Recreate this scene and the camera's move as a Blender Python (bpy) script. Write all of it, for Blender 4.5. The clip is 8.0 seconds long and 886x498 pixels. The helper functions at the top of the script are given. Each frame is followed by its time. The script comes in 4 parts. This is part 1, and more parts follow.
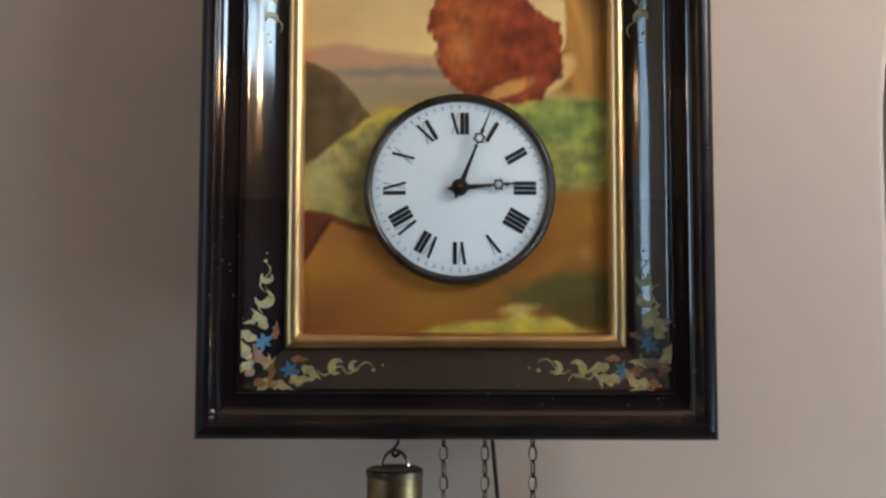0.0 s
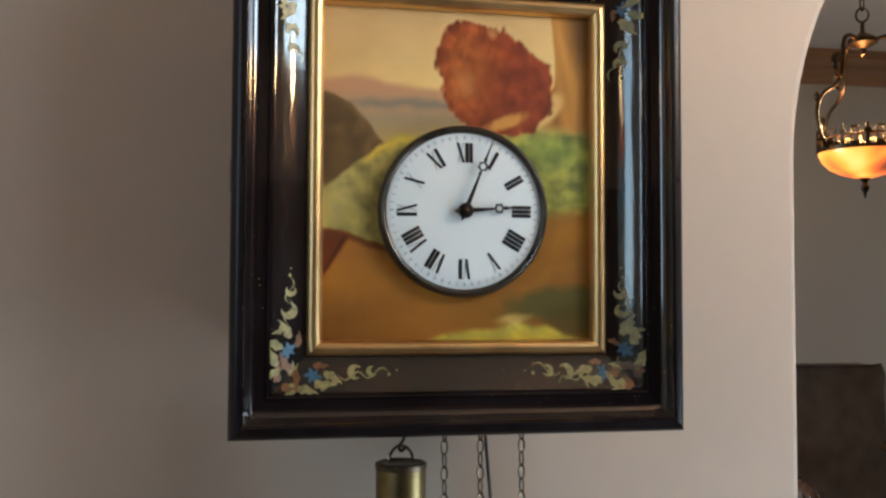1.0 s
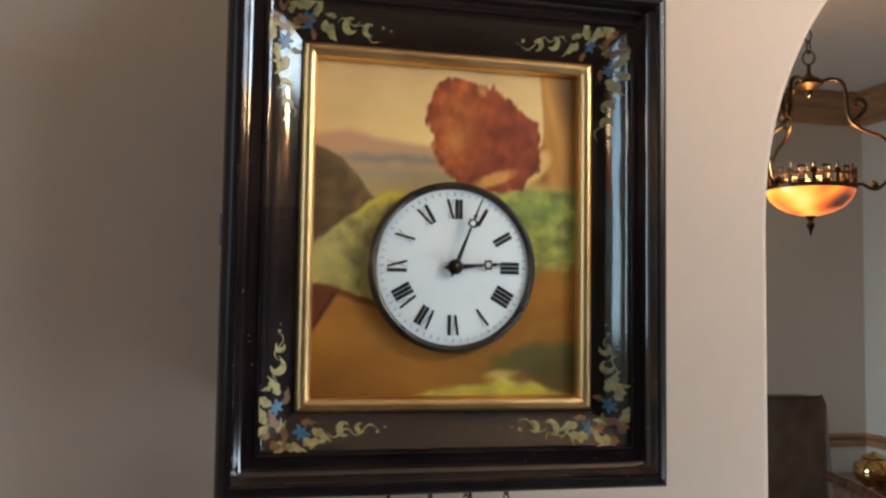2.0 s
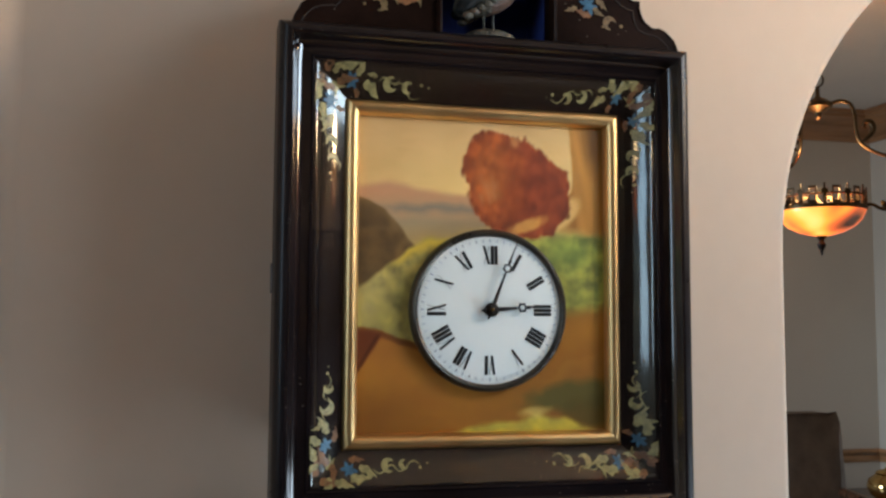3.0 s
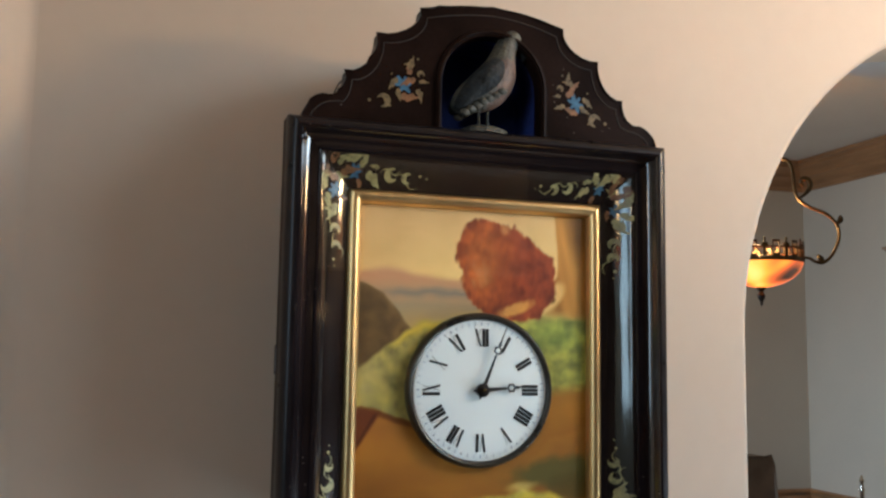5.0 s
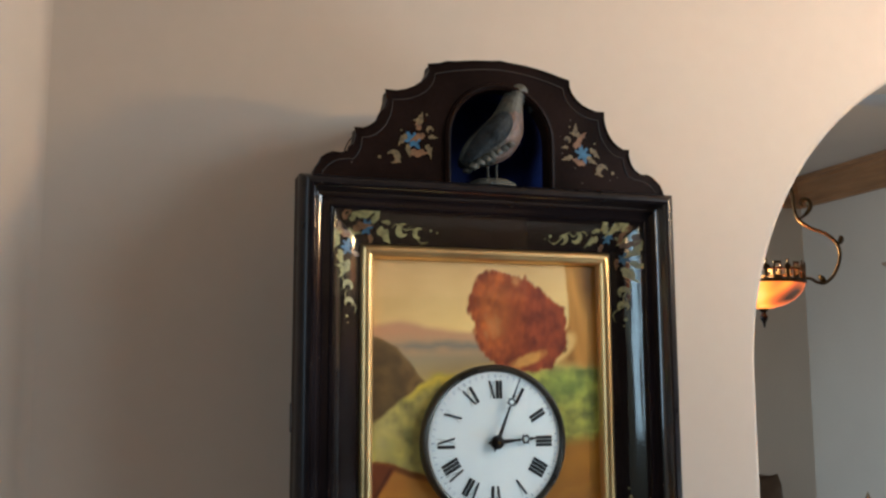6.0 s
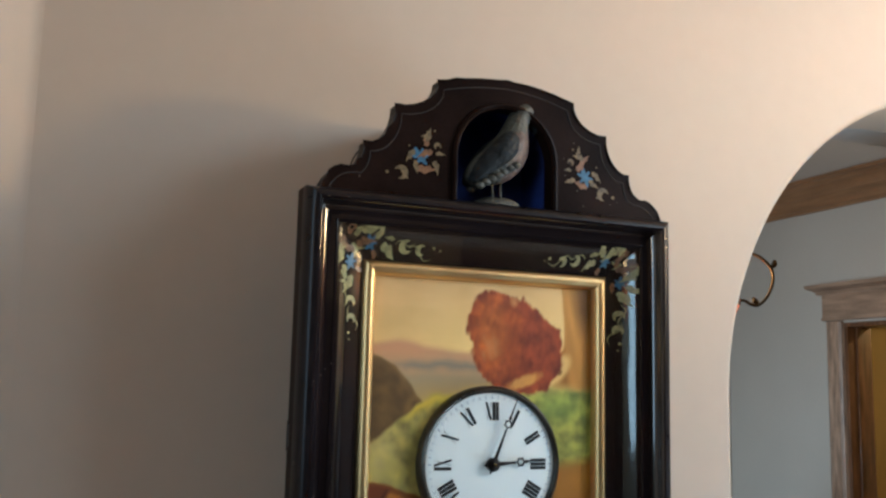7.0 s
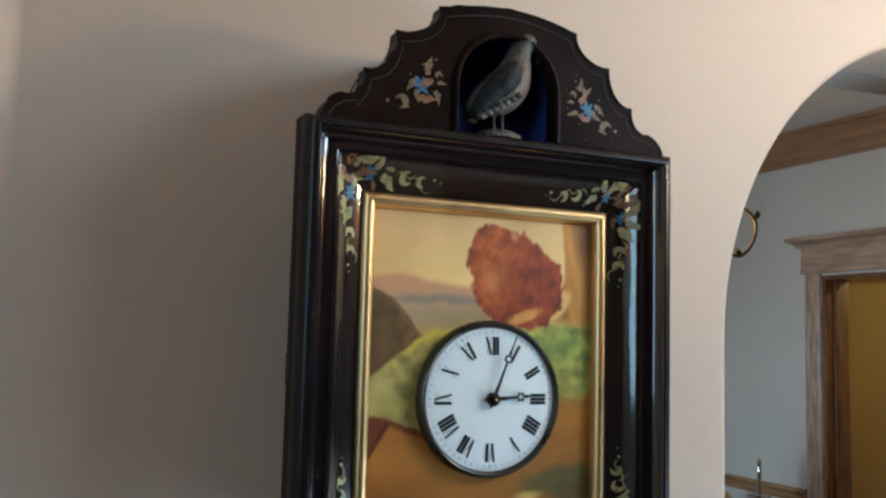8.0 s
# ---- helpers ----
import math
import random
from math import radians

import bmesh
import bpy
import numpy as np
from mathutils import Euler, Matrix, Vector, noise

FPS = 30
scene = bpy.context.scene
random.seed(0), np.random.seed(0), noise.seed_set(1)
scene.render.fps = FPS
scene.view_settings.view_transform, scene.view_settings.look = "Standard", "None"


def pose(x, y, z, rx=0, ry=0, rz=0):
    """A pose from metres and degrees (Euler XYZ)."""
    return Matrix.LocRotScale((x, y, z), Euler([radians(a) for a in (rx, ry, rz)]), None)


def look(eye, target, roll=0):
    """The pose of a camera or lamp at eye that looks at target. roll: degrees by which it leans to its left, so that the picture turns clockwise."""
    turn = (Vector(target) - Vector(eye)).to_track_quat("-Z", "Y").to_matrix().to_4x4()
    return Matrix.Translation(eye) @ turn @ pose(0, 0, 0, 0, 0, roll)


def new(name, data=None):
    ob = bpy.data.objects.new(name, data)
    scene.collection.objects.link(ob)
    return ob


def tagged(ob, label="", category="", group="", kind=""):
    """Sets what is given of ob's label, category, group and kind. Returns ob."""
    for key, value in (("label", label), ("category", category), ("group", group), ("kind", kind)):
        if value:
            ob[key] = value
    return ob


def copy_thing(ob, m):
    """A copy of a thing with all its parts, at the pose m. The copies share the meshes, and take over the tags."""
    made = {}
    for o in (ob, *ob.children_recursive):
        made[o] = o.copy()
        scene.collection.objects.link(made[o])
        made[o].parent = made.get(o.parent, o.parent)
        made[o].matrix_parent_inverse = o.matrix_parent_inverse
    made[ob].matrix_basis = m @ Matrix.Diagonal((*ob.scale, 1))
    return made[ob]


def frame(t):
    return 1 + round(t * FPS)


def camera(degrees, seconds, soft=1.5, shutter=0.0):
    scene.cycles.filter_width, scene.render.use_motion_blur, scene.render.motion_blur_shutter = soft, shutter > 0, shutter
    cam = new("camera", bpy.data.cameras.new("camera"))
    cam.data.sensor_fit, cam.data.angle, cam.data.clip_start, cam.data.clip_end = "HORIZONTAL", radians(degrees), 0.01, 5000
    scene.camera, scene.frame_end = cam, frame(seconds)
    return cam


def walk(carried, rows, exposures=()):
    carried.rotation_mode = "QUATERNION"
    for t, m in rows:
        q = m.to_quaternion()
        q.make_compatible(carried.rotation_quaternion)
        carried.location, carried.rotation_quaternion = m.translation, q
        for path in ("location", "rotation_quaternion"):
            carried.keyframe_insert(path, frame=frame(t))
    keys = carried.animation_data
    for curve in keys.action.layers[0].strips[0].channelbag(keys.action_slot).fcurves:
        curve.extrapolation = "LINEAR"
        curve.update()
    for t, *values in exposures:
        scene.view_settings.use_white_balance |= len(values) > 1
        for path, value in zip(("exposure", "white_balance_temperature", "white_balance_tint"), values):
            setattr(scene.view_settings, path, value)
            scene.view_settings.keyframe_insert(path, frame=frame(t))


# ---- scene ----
cam = camera(50.0, 8.0, soft=2.5)
PATH = [
    (0, (-0.008, -0.724, 1.504), (-0.021, 1.271, 1.641), 0.1),
    (0.5, (-0.122, -0.805, 1.525), (0.109, 1.18, 1.594), -0.3),
    (1, (-0.164, -0.795, 1.531), (0.197, 1.17, 1.621), 0.2),
    (1.5, (-0.189, -0.783, 1.545), (0.264, 1.161, 1.668), 1.1),
    (2.8, (-0.23, -0.823, 1.58), (0.257, 1.11, 1.738), 0.6),
    (3, (-0.241, -0.832, 1.583), (0.22, 1.107, 1.75), 0.3),
    (3.5, (-0.264, -0.843, 1.581), (0.236, 1.086, 1.75), 1.4),
    (4, (-0.3, -0.863, 1.588), (0.262, 1.047, 1.779), 2.0),
    (4.5, (-0.307, -0.868, 1.607), (0.268, 1.037, 1.815), 1.6),
    (5.8, (-0.315, -0.869, 1.656), (0.278, 1.023, 1.919), -0.2),
    (6, (-0.323, -0.874, 1.662), (0.266, 1.019, 1.929), -0.2),
    (6.5, (-0.344, -0.863, 1.68), (0.337, 0.995, 1.97), -0.2),
    (7, (-0.394, -0.838, 1.674), (0.352, 0.996, 1.956), 1.4),
    (7.5, (-0.413, -0.824, 1.669), (0.366, 1.002, 1.909), 1.6),
    (8, (-0.406, -0.812, 1.654), (0.39, 1.013, 1.845), 1.5),
]
walk(cam, [(t, look(eye, target, roll)) for t, eye, target, roll in PATH], exposures=[(0, 0.18, 5850, 10), (1.5, 0.27, 6300, 10), (3, 0.26, 6150, 9), (3.5, 0.32, 6150, 9), (4.5, 0.38, 6150, 8), (6, 0.28, 6000, 6), (7, 0.33, 5700, 4), (8, 0.28, 5450, 3)])

# ---- world and lights ----
world = bpy.data.worlds.new("world")
scene.world = world
world.use_nodes = True
_wn = world.node_tree.nodes
_sky = _wn.new("ShaderNodeTexSky")
_sky.sky_type, _sky.sun_disc = "NISHITA", False
_sky.sun_elevation, _sky.sun_rotation = radians(35), radians(120)
_wn["Background"].inputs[1].default_value = 0.10
world.node_tree.links.new(_sky.outputs[0], _wn["Background"].inputs[0])


def area_lamp(name, place, target, w, h, watts, colour, spread=180):
    d = bpy.data.lights.new(name, "AREA")
    d.shape, d.size, d.size_y, d.energy, d.color = "RECTANGLE", w, h, watts, colour
    d.spread = radians(spread)
    ob = new(name, d)
    ob.matrix_world = look(place, target)
    return ob


def bulb(name, place, watts, colour, radius=0.03):
    d = bpy.data.lights.new(name, "POINT")
    d.energy, d.color, d.shadow_soft_size = watts, colour, radius
    ob = new(name, d)
    ob.location = place
    return ob


DAY = (0.74, 0.88, 1.0)
WARM = (1.0, 0.62, 0.28)
# added key from the right, set high so the frame's cove doesn't mirror it
area_lamp("added_key_right", (1.71, -1.0, 2.46), (0.2, -0.1, 1.55), 1.3, 0.46, 26, DAY)
# added fill for the lower right wall, from a made-up low opening
area_lamp("added_fill_low", (1.71, -0.66, 0.80), (0.3, 0.0, 1.35), 0.8, 0.75, 18, DAY)
area_lamp("daylight_west", (-1.56, -1.38, 1.96), (1.0, -1.0, 1.85), 0.46, 0.94, 6.6, (0.60, 0.81, 1.0))
area_lamp("daylight_dining", (-1.16, 2.3, 1.35), (3.2, 2.25, 0.8), 0.9, 1.2, 13, DAY, 80)
bulb("bulb_dining", (1.622, 1.81, 2.05), 7, WARM)
bulb("bulb_parlour", (1.2, -0.66, 2.03), 40, WARM, 0.07)
bulb("bulb_corner", (-1.0, -1.30, 2.05), 3.2, WARM, 0.07)
# fill light added for the hall, where no lamp is known
bulb("fill_hall", (3.95, 2.3, 2.35), 10, (1.0, 0.72, 0.36))


# ---- materials ----
def srgb(r, g, b):
    return tuple(((c / 255) / 12.92 if c < 10.3 else ((c / 255 + 0.055) / 1.055) ** 2.4) for c in (r, g, b))


def material(name, colour, rough=0.5, metal=0.0, scale=8.0, vary=0.12, fine=120.0, bump=0.0, coat=0.0, rough_vary=0.08,
             stretch=(1, 1, 1), dark=None, spec=0.5):
    """A surface with two scales of variation in colour and gloss, and fine relief."""
    m = bpy.data.materials.new(name)
    m.use_nodes = True
    n, l = m.node_tree.nodes, m.node_tree.links
    b = n["Principled BSDF"]
    tc, mp = n.new("ShaderNodeTexCoord"), n.new("ShaderNodeMapping")
    mp.inputs["Scale"].default_value = stretch
    l.new(tc.outputs["Object"], mp.inputs[0])
    big, small = n.new("ShaderNodeTexNoise"), n.new("ShaderNodeTexNoise")
    big.inputs["Scale"].default_value, big.inputs["Detail"].default_value = scale, 4
    small.inputs["Scale"].default_value, small.inputs["Detail"].default_value = fine, 3
    l.new(mp.outputs[0], big.inputs["Vector"])
    l.new(mp.outputs[0], small.inputs["Vector"])
    add = n.new("ShaderNodeMath")
    add.operation, add.use_clamp = "MULTIPLY_ADD", True
    l.new(small.outputs["Fac"], add.inputs[0])
    add.inputs[1].default_value = 0.35
    l.new(big.outputs["Fac"], add.inputs[2])
    ramp = n.new("ShaderNodeValToRGB")
    low = dark or tuple(c * (1 - 2 * vary) for c in colour)
    high = tuple(min(1, c * (1 + vary)) for c in colour)
    ramp.color_ramp.elements[0].position, ramp.color_ramp.elements[0].color = 0.42, (*low, 1)
    ramp.color_ramp.elements[1].position, ramp.color_ramp.elements[1].color = 0.85, (*high, 1)
    l.new(add.outputs[0], ramp.inputs[0])
    l.new(ramp.outputs[0], b.inputs["Base Color"])
    rr = n.new("ShaderNodeMapRange")
    rr.inputs["To Min"].default_value, rr.inputs["To Max"].default_value = max(0.02, rough - rough_vary), min(1, rough + rough_vary)
    l.new(big.outputs["Fac"], rr.inputs["Value"])
    l.new(rr.outputs[0], b.inputs["Roughness"])
    b.inputs["Metallic"].default_value = metal
    b.inputs["Specular IOR Level"].default_value = spec
    b.inputs["Coat Weight"].default_value = coat
    b.inputs["Coat Roughness"].default_value = 0.08
    b.inputs["Coat IOR"].default_value = 1.72
    if bump:
        bp = n.new("ShaderNodeBump")
        bp.inputs["Strength"].default_value, bp.inputs["Distance"].default_value = 0.5, bump
        l.new(small.outputs["Fac"], bp.inputs["Height"])
        l.new(bp.outputs[0], b.inputs["Normal"])
    return m


PLASTER = material("cream_plaster", (0.50, 0.405, 0.312), 0.62, scale=1.6, vary=0.03, fine=45, bump=0.0003, rough_vary=0.05)
DINING_PAINT = material("dining_wall_paint", (0.58, 0.53, 0.455), 0.6, scale=1.5, vary=0.04, fine=90, bump=0.0008)
CEILING_PAINT = material("ceiling_paint", (0.74, 0.72, 0.68), 0.8, scale=2, vary=0.03, fine=60, bump=0.001)
HALL_PAINT = material("hall_wall_paint", (0.62, 0.50, 0.27), 0.6, scale=2, vary=0.04, fine=90, bump=0.0008)
LACQUER = material("black_lacquer", (0.0095, 0.0070, 0.0080), 0.15, scale=14, vary=0.3, fine=260, coat=1.0, rough_vary=0.05, bump=0.00012, spec=0.12)
CREST_LACQUER = material("brown_black_lacquer", (0.013, 0.0066, 0.0048), 0.36, scale=18, vary=0.3, fine=300, spec=0.05, rough_vary=0.06, bump=0.0001)


def add_chips(m, colour, scale):
    """Small worn specks that show the ground under a dark finish."""
    n, l = m.node_tree.nodes, m.node_tree.links
    b = n["Principled BSDF"]
    under = b.inputs["Base Color"].links[0].from_socket
    tc, vo, no = n.new("ShaderNodeTexCoord"), n.new("ShaderNodeTexVoronoi"), n.new("ShaderNodeTexNoise")
    vo.inputs["Scale"].default_value, no.inputs["Scale"].default_value = scale, 9
    for q in (vo, no):
        l.new(tc.outputs["Object"], q.inputs["Vector"])
    near, gate, mul, mix = n.new("ShaderNodeMath"), n.new("ShaderNodeMath"), n.new("ShaderNodeMath"), n.new("ShaderNodeMix")
    near.operation, gate.operation, mul.operation = "LESS_THAN", "GREATER_THAN", "MULTIPLY"
    near.inputs[1].default_value, gate.inputs[1].default_value = 0.09, 0.57
    l.new(vo.outputs["Distance"], near.inputs[0])
    l.new(no.outputs["Fac"], gate.inputs[0])
    l.new(near.outputs[0], mul.inputs[0])
    l.new(gate.outputs[0], mul.inputs[1])
    mix.data_type = "RGBA"
    mix.inputs["B"].default_value = (*colour, 1)
    l.new(mul.outputs[0], mix.inputs["Factor"])
    l.new(under, mix.inputs["A"])
    l.new(mix.outputs["Result"], b.inputs["Base Color"])


ROLL_LACQUER = material("rubbed_black_lacquer", (0.010, 0.008, 0.009), 0.30, scale=40, vary=0.3, fine=260, spec=0.22, rough_vary=0.08, bump=0.0001)
add_chips(LACQUER, (0.16, 0.13, 0.10), 150)
add_chips(CREST_LACQUER, (0.12, 0.10, 0.08), 130)
LINE_PAINT = material("faded_gold_line", (0.026, 0.015, 0.010), 0.75, scale=60, vary=0.3)
GILT = material("gilt_gesso", (0.80, 0.54, 0.25), 0.36, metal=1.0, scale=30, vary=0.07, fine=300, bump=0.00004)
ENAMEL = material("white_enamel", (0.90, 0.97, 1.0), 0.16, scale=20, vary=0.02, fine=200)
INK = material("black_numeral_paint", (0.012, 0.012, 0.013), 0.35, scale=80, vary=0.3)
TICK_INK = material("faint_blue_tick_paint", (0.36, 0.44, 0.54), 0.4, scale=200, vary=0.3)
BEZEL = material("dark_bronze", (0.055, 0.048, 0.040), 0.30, metal=0.55, scale=30, vary=0.3, fine=300)
STEEL = material("blackened_steel", (0.03, 0.022, 0.02), 0.32, metal=0.6, scale=60, vary=0.4)
BRASS_OLD = material("tarnished_brass", (0.19, 0.145, 0.065), 0.36, metal=1.0, scale=30, vary=0.25, fine=350, bump=0.0002)
CHAIN_METAL = material("dark_chain_brass", (0.13, 0.10, 0.065), 0.4, metal=0.9, scale=80, vary=0.35)
NICHE_BLUE = material("dark_blue_niche_paint", (0.010, 0.027, 0.15), 0.8, scale=20, vary=0.3)
LAMP_METAL = material("antique_brass", (0.11, 0.078, 0.045), 0.42, metal=1.0, scale=25, vary=0.3)
OAK = material("oak_trim", (0.36, 0.19, 0.085), 0.38, scale=5, vary=0.3, fine=60, stretch=(1, 1, 7), bump=0.0006, coat=0.15)
OAK_X = material("oak_moulding", (0.33, 0.175, 0.082), 0.38, scale=4, vary=0.16, fine=60, stretch=(1.0, 1.0, 9), bump=0.0006, coat=0.15)
JAMB_WOOD = material("dark_stained_jamb", (0.17, 0.075, 0.032), 0.36, scale=6, vary=0.35, fine=60, stretch=(6, 6, 1), bump=0.0005, coat=0.2)
CASING_ACROSS = material("greyed_oak_head", (0.42, 0.28, 0.19), 0.42, scale=5, vary=0.2, fine=60, stretch=(7, 1, 7), bump=0.0005)
CASING_WOOD = material("greyed_oak_casing", (0.42, 0.28, 0.19), 0.42, scale=7, vary=0.28, fine=70, stretch=(7, 7, 1), bump=0.0006)
FLOOR_WOOD = material("floor_boards", (0.24, 0.13, 0.06), 0.35, scale=4, vary=0.3, fine=50, stretch=(1, 8, 1), bump=0.0005)
UPHOLSTERY = material("taupe_upholstery", (0.17, 0.13, 0.10), 0.9, scale=12, vary=0.15, fine=420, bump=0.0012)
CHAIR_WOOD = material("dark_polished_wood", (0.09, 0.04, 0.022), 0.22, scale=10, vary=0.3, stretch=(1, 5, 1), coat=0.4)
SIDE_WOOD = material("walnut_sideboard", (0.13, 0.065, 0.03), 0.3, scale=6, vary=0.3, stretch=(1, 6, 1), coat=0.3)
POLISHED = material("polished_brass", (0.72, 0.50, 0.20), 0.14, metal=1.0, scale=20, vary=0.15)
SILVER = material("silver_plate", (0.70, 0.69, 0.66), 0.16, metal=1.0, scale=20, vary=0.12)
# for the unseen parlour walls, picked dark so they bounce little light
DARK_SHELL = material("unseen_dark_wood", (0.065, 0.032, 0.016), 0.4, scale=6, vary=0.35, fine=60, stretch=(6, 6, 1), bump=0.0005, coat=0.1)
WHITE_PAINT = material("white_window_paint", (0.75, 0.74, 0.70), 0.4, scale=6, vary=0.05)
CREAM_GOLD = material("cream_gold_leaf_paint", (0.33, 0.285, 0.12), 0.38, scale=160, vary=0.3, fine=500)
OCHRE = material("ochre_leaf_paint", (0.20, 0.09, 0.036), 0.4, scale=160, vary=0.3, fine=500)
# darker gold than on the frame, for the crest leaves only
CREST_GOLD = material("dark_gold_leaf_paint", (0.15, 0.10, 0.04), 0.5, scale=160, vary=0.35, fine=500)
FLOWER_BLUE = material("blue_flower_paint", (0.035, 0.125, 0.22), 0.38, scale=160, vary=0.25, fine=500)


def figurine_material():
    """Aged paint: greys and browns in soft patches, with a feathery grain."""
    m = material("aged_painted_metal", (0.060, 0.056, 0.040), 0.48, scale=70, vary=0.5, fine=300, bump=0.006, dark=(0.012, 0.013, 0.012))
    return m


FIGURINE = figurine_material()
FIGURINE_WARM = material("faded_russet_paint", (0.105, 0.062, 0.044), 0.5, scale=70, vary=0.4, fine=260, bump=0.004)
FIGURINE_DARK = material("dark_slate_paint", (0.016, 0.019, 0.020), 0.6, scale=70, vary=0.5, fine=260, bump=0.004, spec=0.2)


def painting_material():
    m = bpy.data.materials.new("oil_painting")
    m.use_nodes = True
    n, l = m.node_tree.nodes, m.node_tree.links
    b = n["Principled BSDF"]
    at = n.new("ShaderNodeAttribute")
    at.attribute_name = "paint"
    no = n.new("ShaderNodeTexNoise")
    no.inputs["Scale"].default_value, no.inputs["Detail"].default_value = 260, 4
    mix = n.new("ShaderNodeMix")
    mix.data_type, mix.blend_type = "RGBA", "OVERLAY"
    mix.inputs["Factor"].default_value = 0.32
    l.new(at.outputs["Color"], mix.inputs["A"])
    l.new(no.outputs["Fac"], mix.inputs["B"])
    l.new(mix.outputs["Result"], b.inputs["Base Color"])
    b.inputs["Roughness"].default_value = 0.42
    bp = n.new("ShaderNodeBump")
    bp.inputs["Strength"].default_value, bp.inputs["Distance"].default_value = 0.3, 0.0004
    l.new(no.outputs["Fac"], bp.inputs["Height"])
    l.new(bp.outputs[0], b.inputs["Normal"])
    return m


PAINTING = painting_material()


def glass_material():
    m = bpy.data.materials.new("old_glass")
    m.use_nodes = True
    n, l = m.node_tree.nodes, m.node_tree.links
    n.remove(n["Principled BSDF"])
    clear, gloss, mix = n.new("ShaderNodeBsdfTransparent"), n.new("ShaderNodeBsdfGlossy"), n.new("ShaderNodeMixShader")
    clear.inputs[0].default_value = (0.97, 0.98, 0.97, 1)
    gloss.inputs["Roughness"].default_value = 0.03
    mix.inputs[0].default_value = 0.042
    l.new(clear.outputs[0], mix.inputs[1])
    l.new(gloss.outputs[0], mix.inputs[2])
    l.new(mix.outputs[0], n["Material Output"].inputs[0])
    return m


GLASS = glass_material()


def bowl_material():
    """Veined amber glass, lit by the bulb in it."""
    m = bpy.data.materials.new("amber_art_glass")
    m.use_nodes = True
    n, l = m.node_tree.nodes, m.node_tree.links
    b = n["Principled BSDF"]
    tc, no, ramp = n.new("ShaderNodeTexCoord"), n.new("ShaderNodeTexNoise"), n.new("ShaderNodeValToRGB")
    no.inputs["Scale"].default_value, no.inputs["Detail"].default_value, no.inputs["Distortion"].default_value = 4.2, 2, 0.5
    l.new(tc.outputs["Object"], no.inputs["Vector"])
    e = ramp.color_ramp.elements
    e[0].position, e[0].color = 0.36, (0.05, 0.026, 0.018, 1)
    e[1].position, e[1].color = 0.68, (1.0, 0.66, 0.20, 1)
    k = e.new(0.45)
    k.color = (0.75, 0.13, 0.03, 1)
    k = e.new(0.53)
    k.color = (1.0, 0.33, 0.04, 1)
    l.new(no.outputs["Fac"], ramp.inputs[0])
    l.new(ramp.outputs[0], b.inputs["Base Color"])
    l.new(ramp.outputs[0], b.inputs["Emission Color"])
    b.inputs["Emission Strength"].default_value = 1.35
    b.inputs["Roughness"].default_value = 0.2
    return m


BOWL = bowl_material()


# ---- mesh helpers ----
def origin_of(ob):
    p = Vector((0, 0, 0))
    while ob:
        p = p + ob.location
        ob = ob.parent
    return p


def finish(bm, name, mats, smooth):
    me = bpy.data.meshes.new(name)
    bmesh.ops.recalc_face_normals(bm, faces=bm.faces)
    bm.to_mesh(me)
    bm.free()
    for m in mats if isinstance(mats, (list, tuple)) else [mats]:
        me.materials.append(m)
    if smooth:
        me.shade_smooth()
        me.set_sharp_from_angle(angle=radians(smooth))
    return me


def part(name, bm, mats, parent, label="", smooth=40):
    """One mesh, built in world places, as a part under a thing or a part."""
    bm.transform(Matrix.Translation(-origin_of(parent)))
    ob = new(name, finish(bm, name, mats, smooth))
    ob.parent = parent
    return tagged(ob, label)


def thing(name, place, label, category, group="", kind=""):
    ob = new(name)
    ob.location = place
    ob.empty_display_size = 0.05
    return tagged(ob, label, category, group, kind)


def whole(name, bm, mats, label="", category="", group="", kind="", smooth=40, place=(0, 0, 0)):
    bm.transform(Matrix.Translation(-Vector(place)))
    ob = new(name, finish(bm, name, mats, smooth))
    ob.location = place
    return tagged(ob, label, category, group, kind)


def box(bm, x0, x1, y0, y1, z0, z1, bevel=0.0, mat=0):
    v = [bm.verts.new((x, y, z)) for x in (x0, x1) for y in (y0, y1) for z in (z0, z1)]
    fs = [bm.faces.new([v[i] for i in q]) for q in ((0, 1, 3, 2), (4, 6, 7, 5), (0, 4, 5, 1), (2, 3, 7, 6), (0, 2, 6, 4), (1, 5, 7, 3))]
    for f in fs:
        f.material_index = mat
    if bevel:
        es = list({e for f in fs for e in f.edges})
        bmesh.ops.bevel(bm, geom=es, offset=bevel, segments=2, affect="EDGES", profile=0.6)
    return bm


def loft(bm, rings, closed_ring=True, closed_path=False, caps=False, mat=0):
    """Faces between rings of equal point count."""
    vs = [[bm.verts.new(p) for p in r] for r in rings]
    n = len(vs[0])
    for i in range(len(vs) if closed_path else len(vs) - 1):
        a, b = vs[i], vs[(i + 1) % len(vs)]
        for j in range(n if closed_ring else n - 1):
            f = bm.faces.new((a[j], a[(j + 1) % n], b[(j + 1) % n], b[j]))
            f.material_index = mat
    if caps:
        for r in (vs[0], vs[-1]):
            bm.faces.new(r).material_index = mat
    return bm


def lathe(bm, profile, m=Matrix(), seg=32, mat=0):
    rings = []
    for r, z in profile:
        rings.append([m @ Vector((max(r, 1e-5) * math.cos(2 * math.pi * i / seg), max(r, 1e-5) * math.sin(2 * math.pi * i / seg), z)) for i in range(seg)])
    return loft(bm, rings, mat=mat)


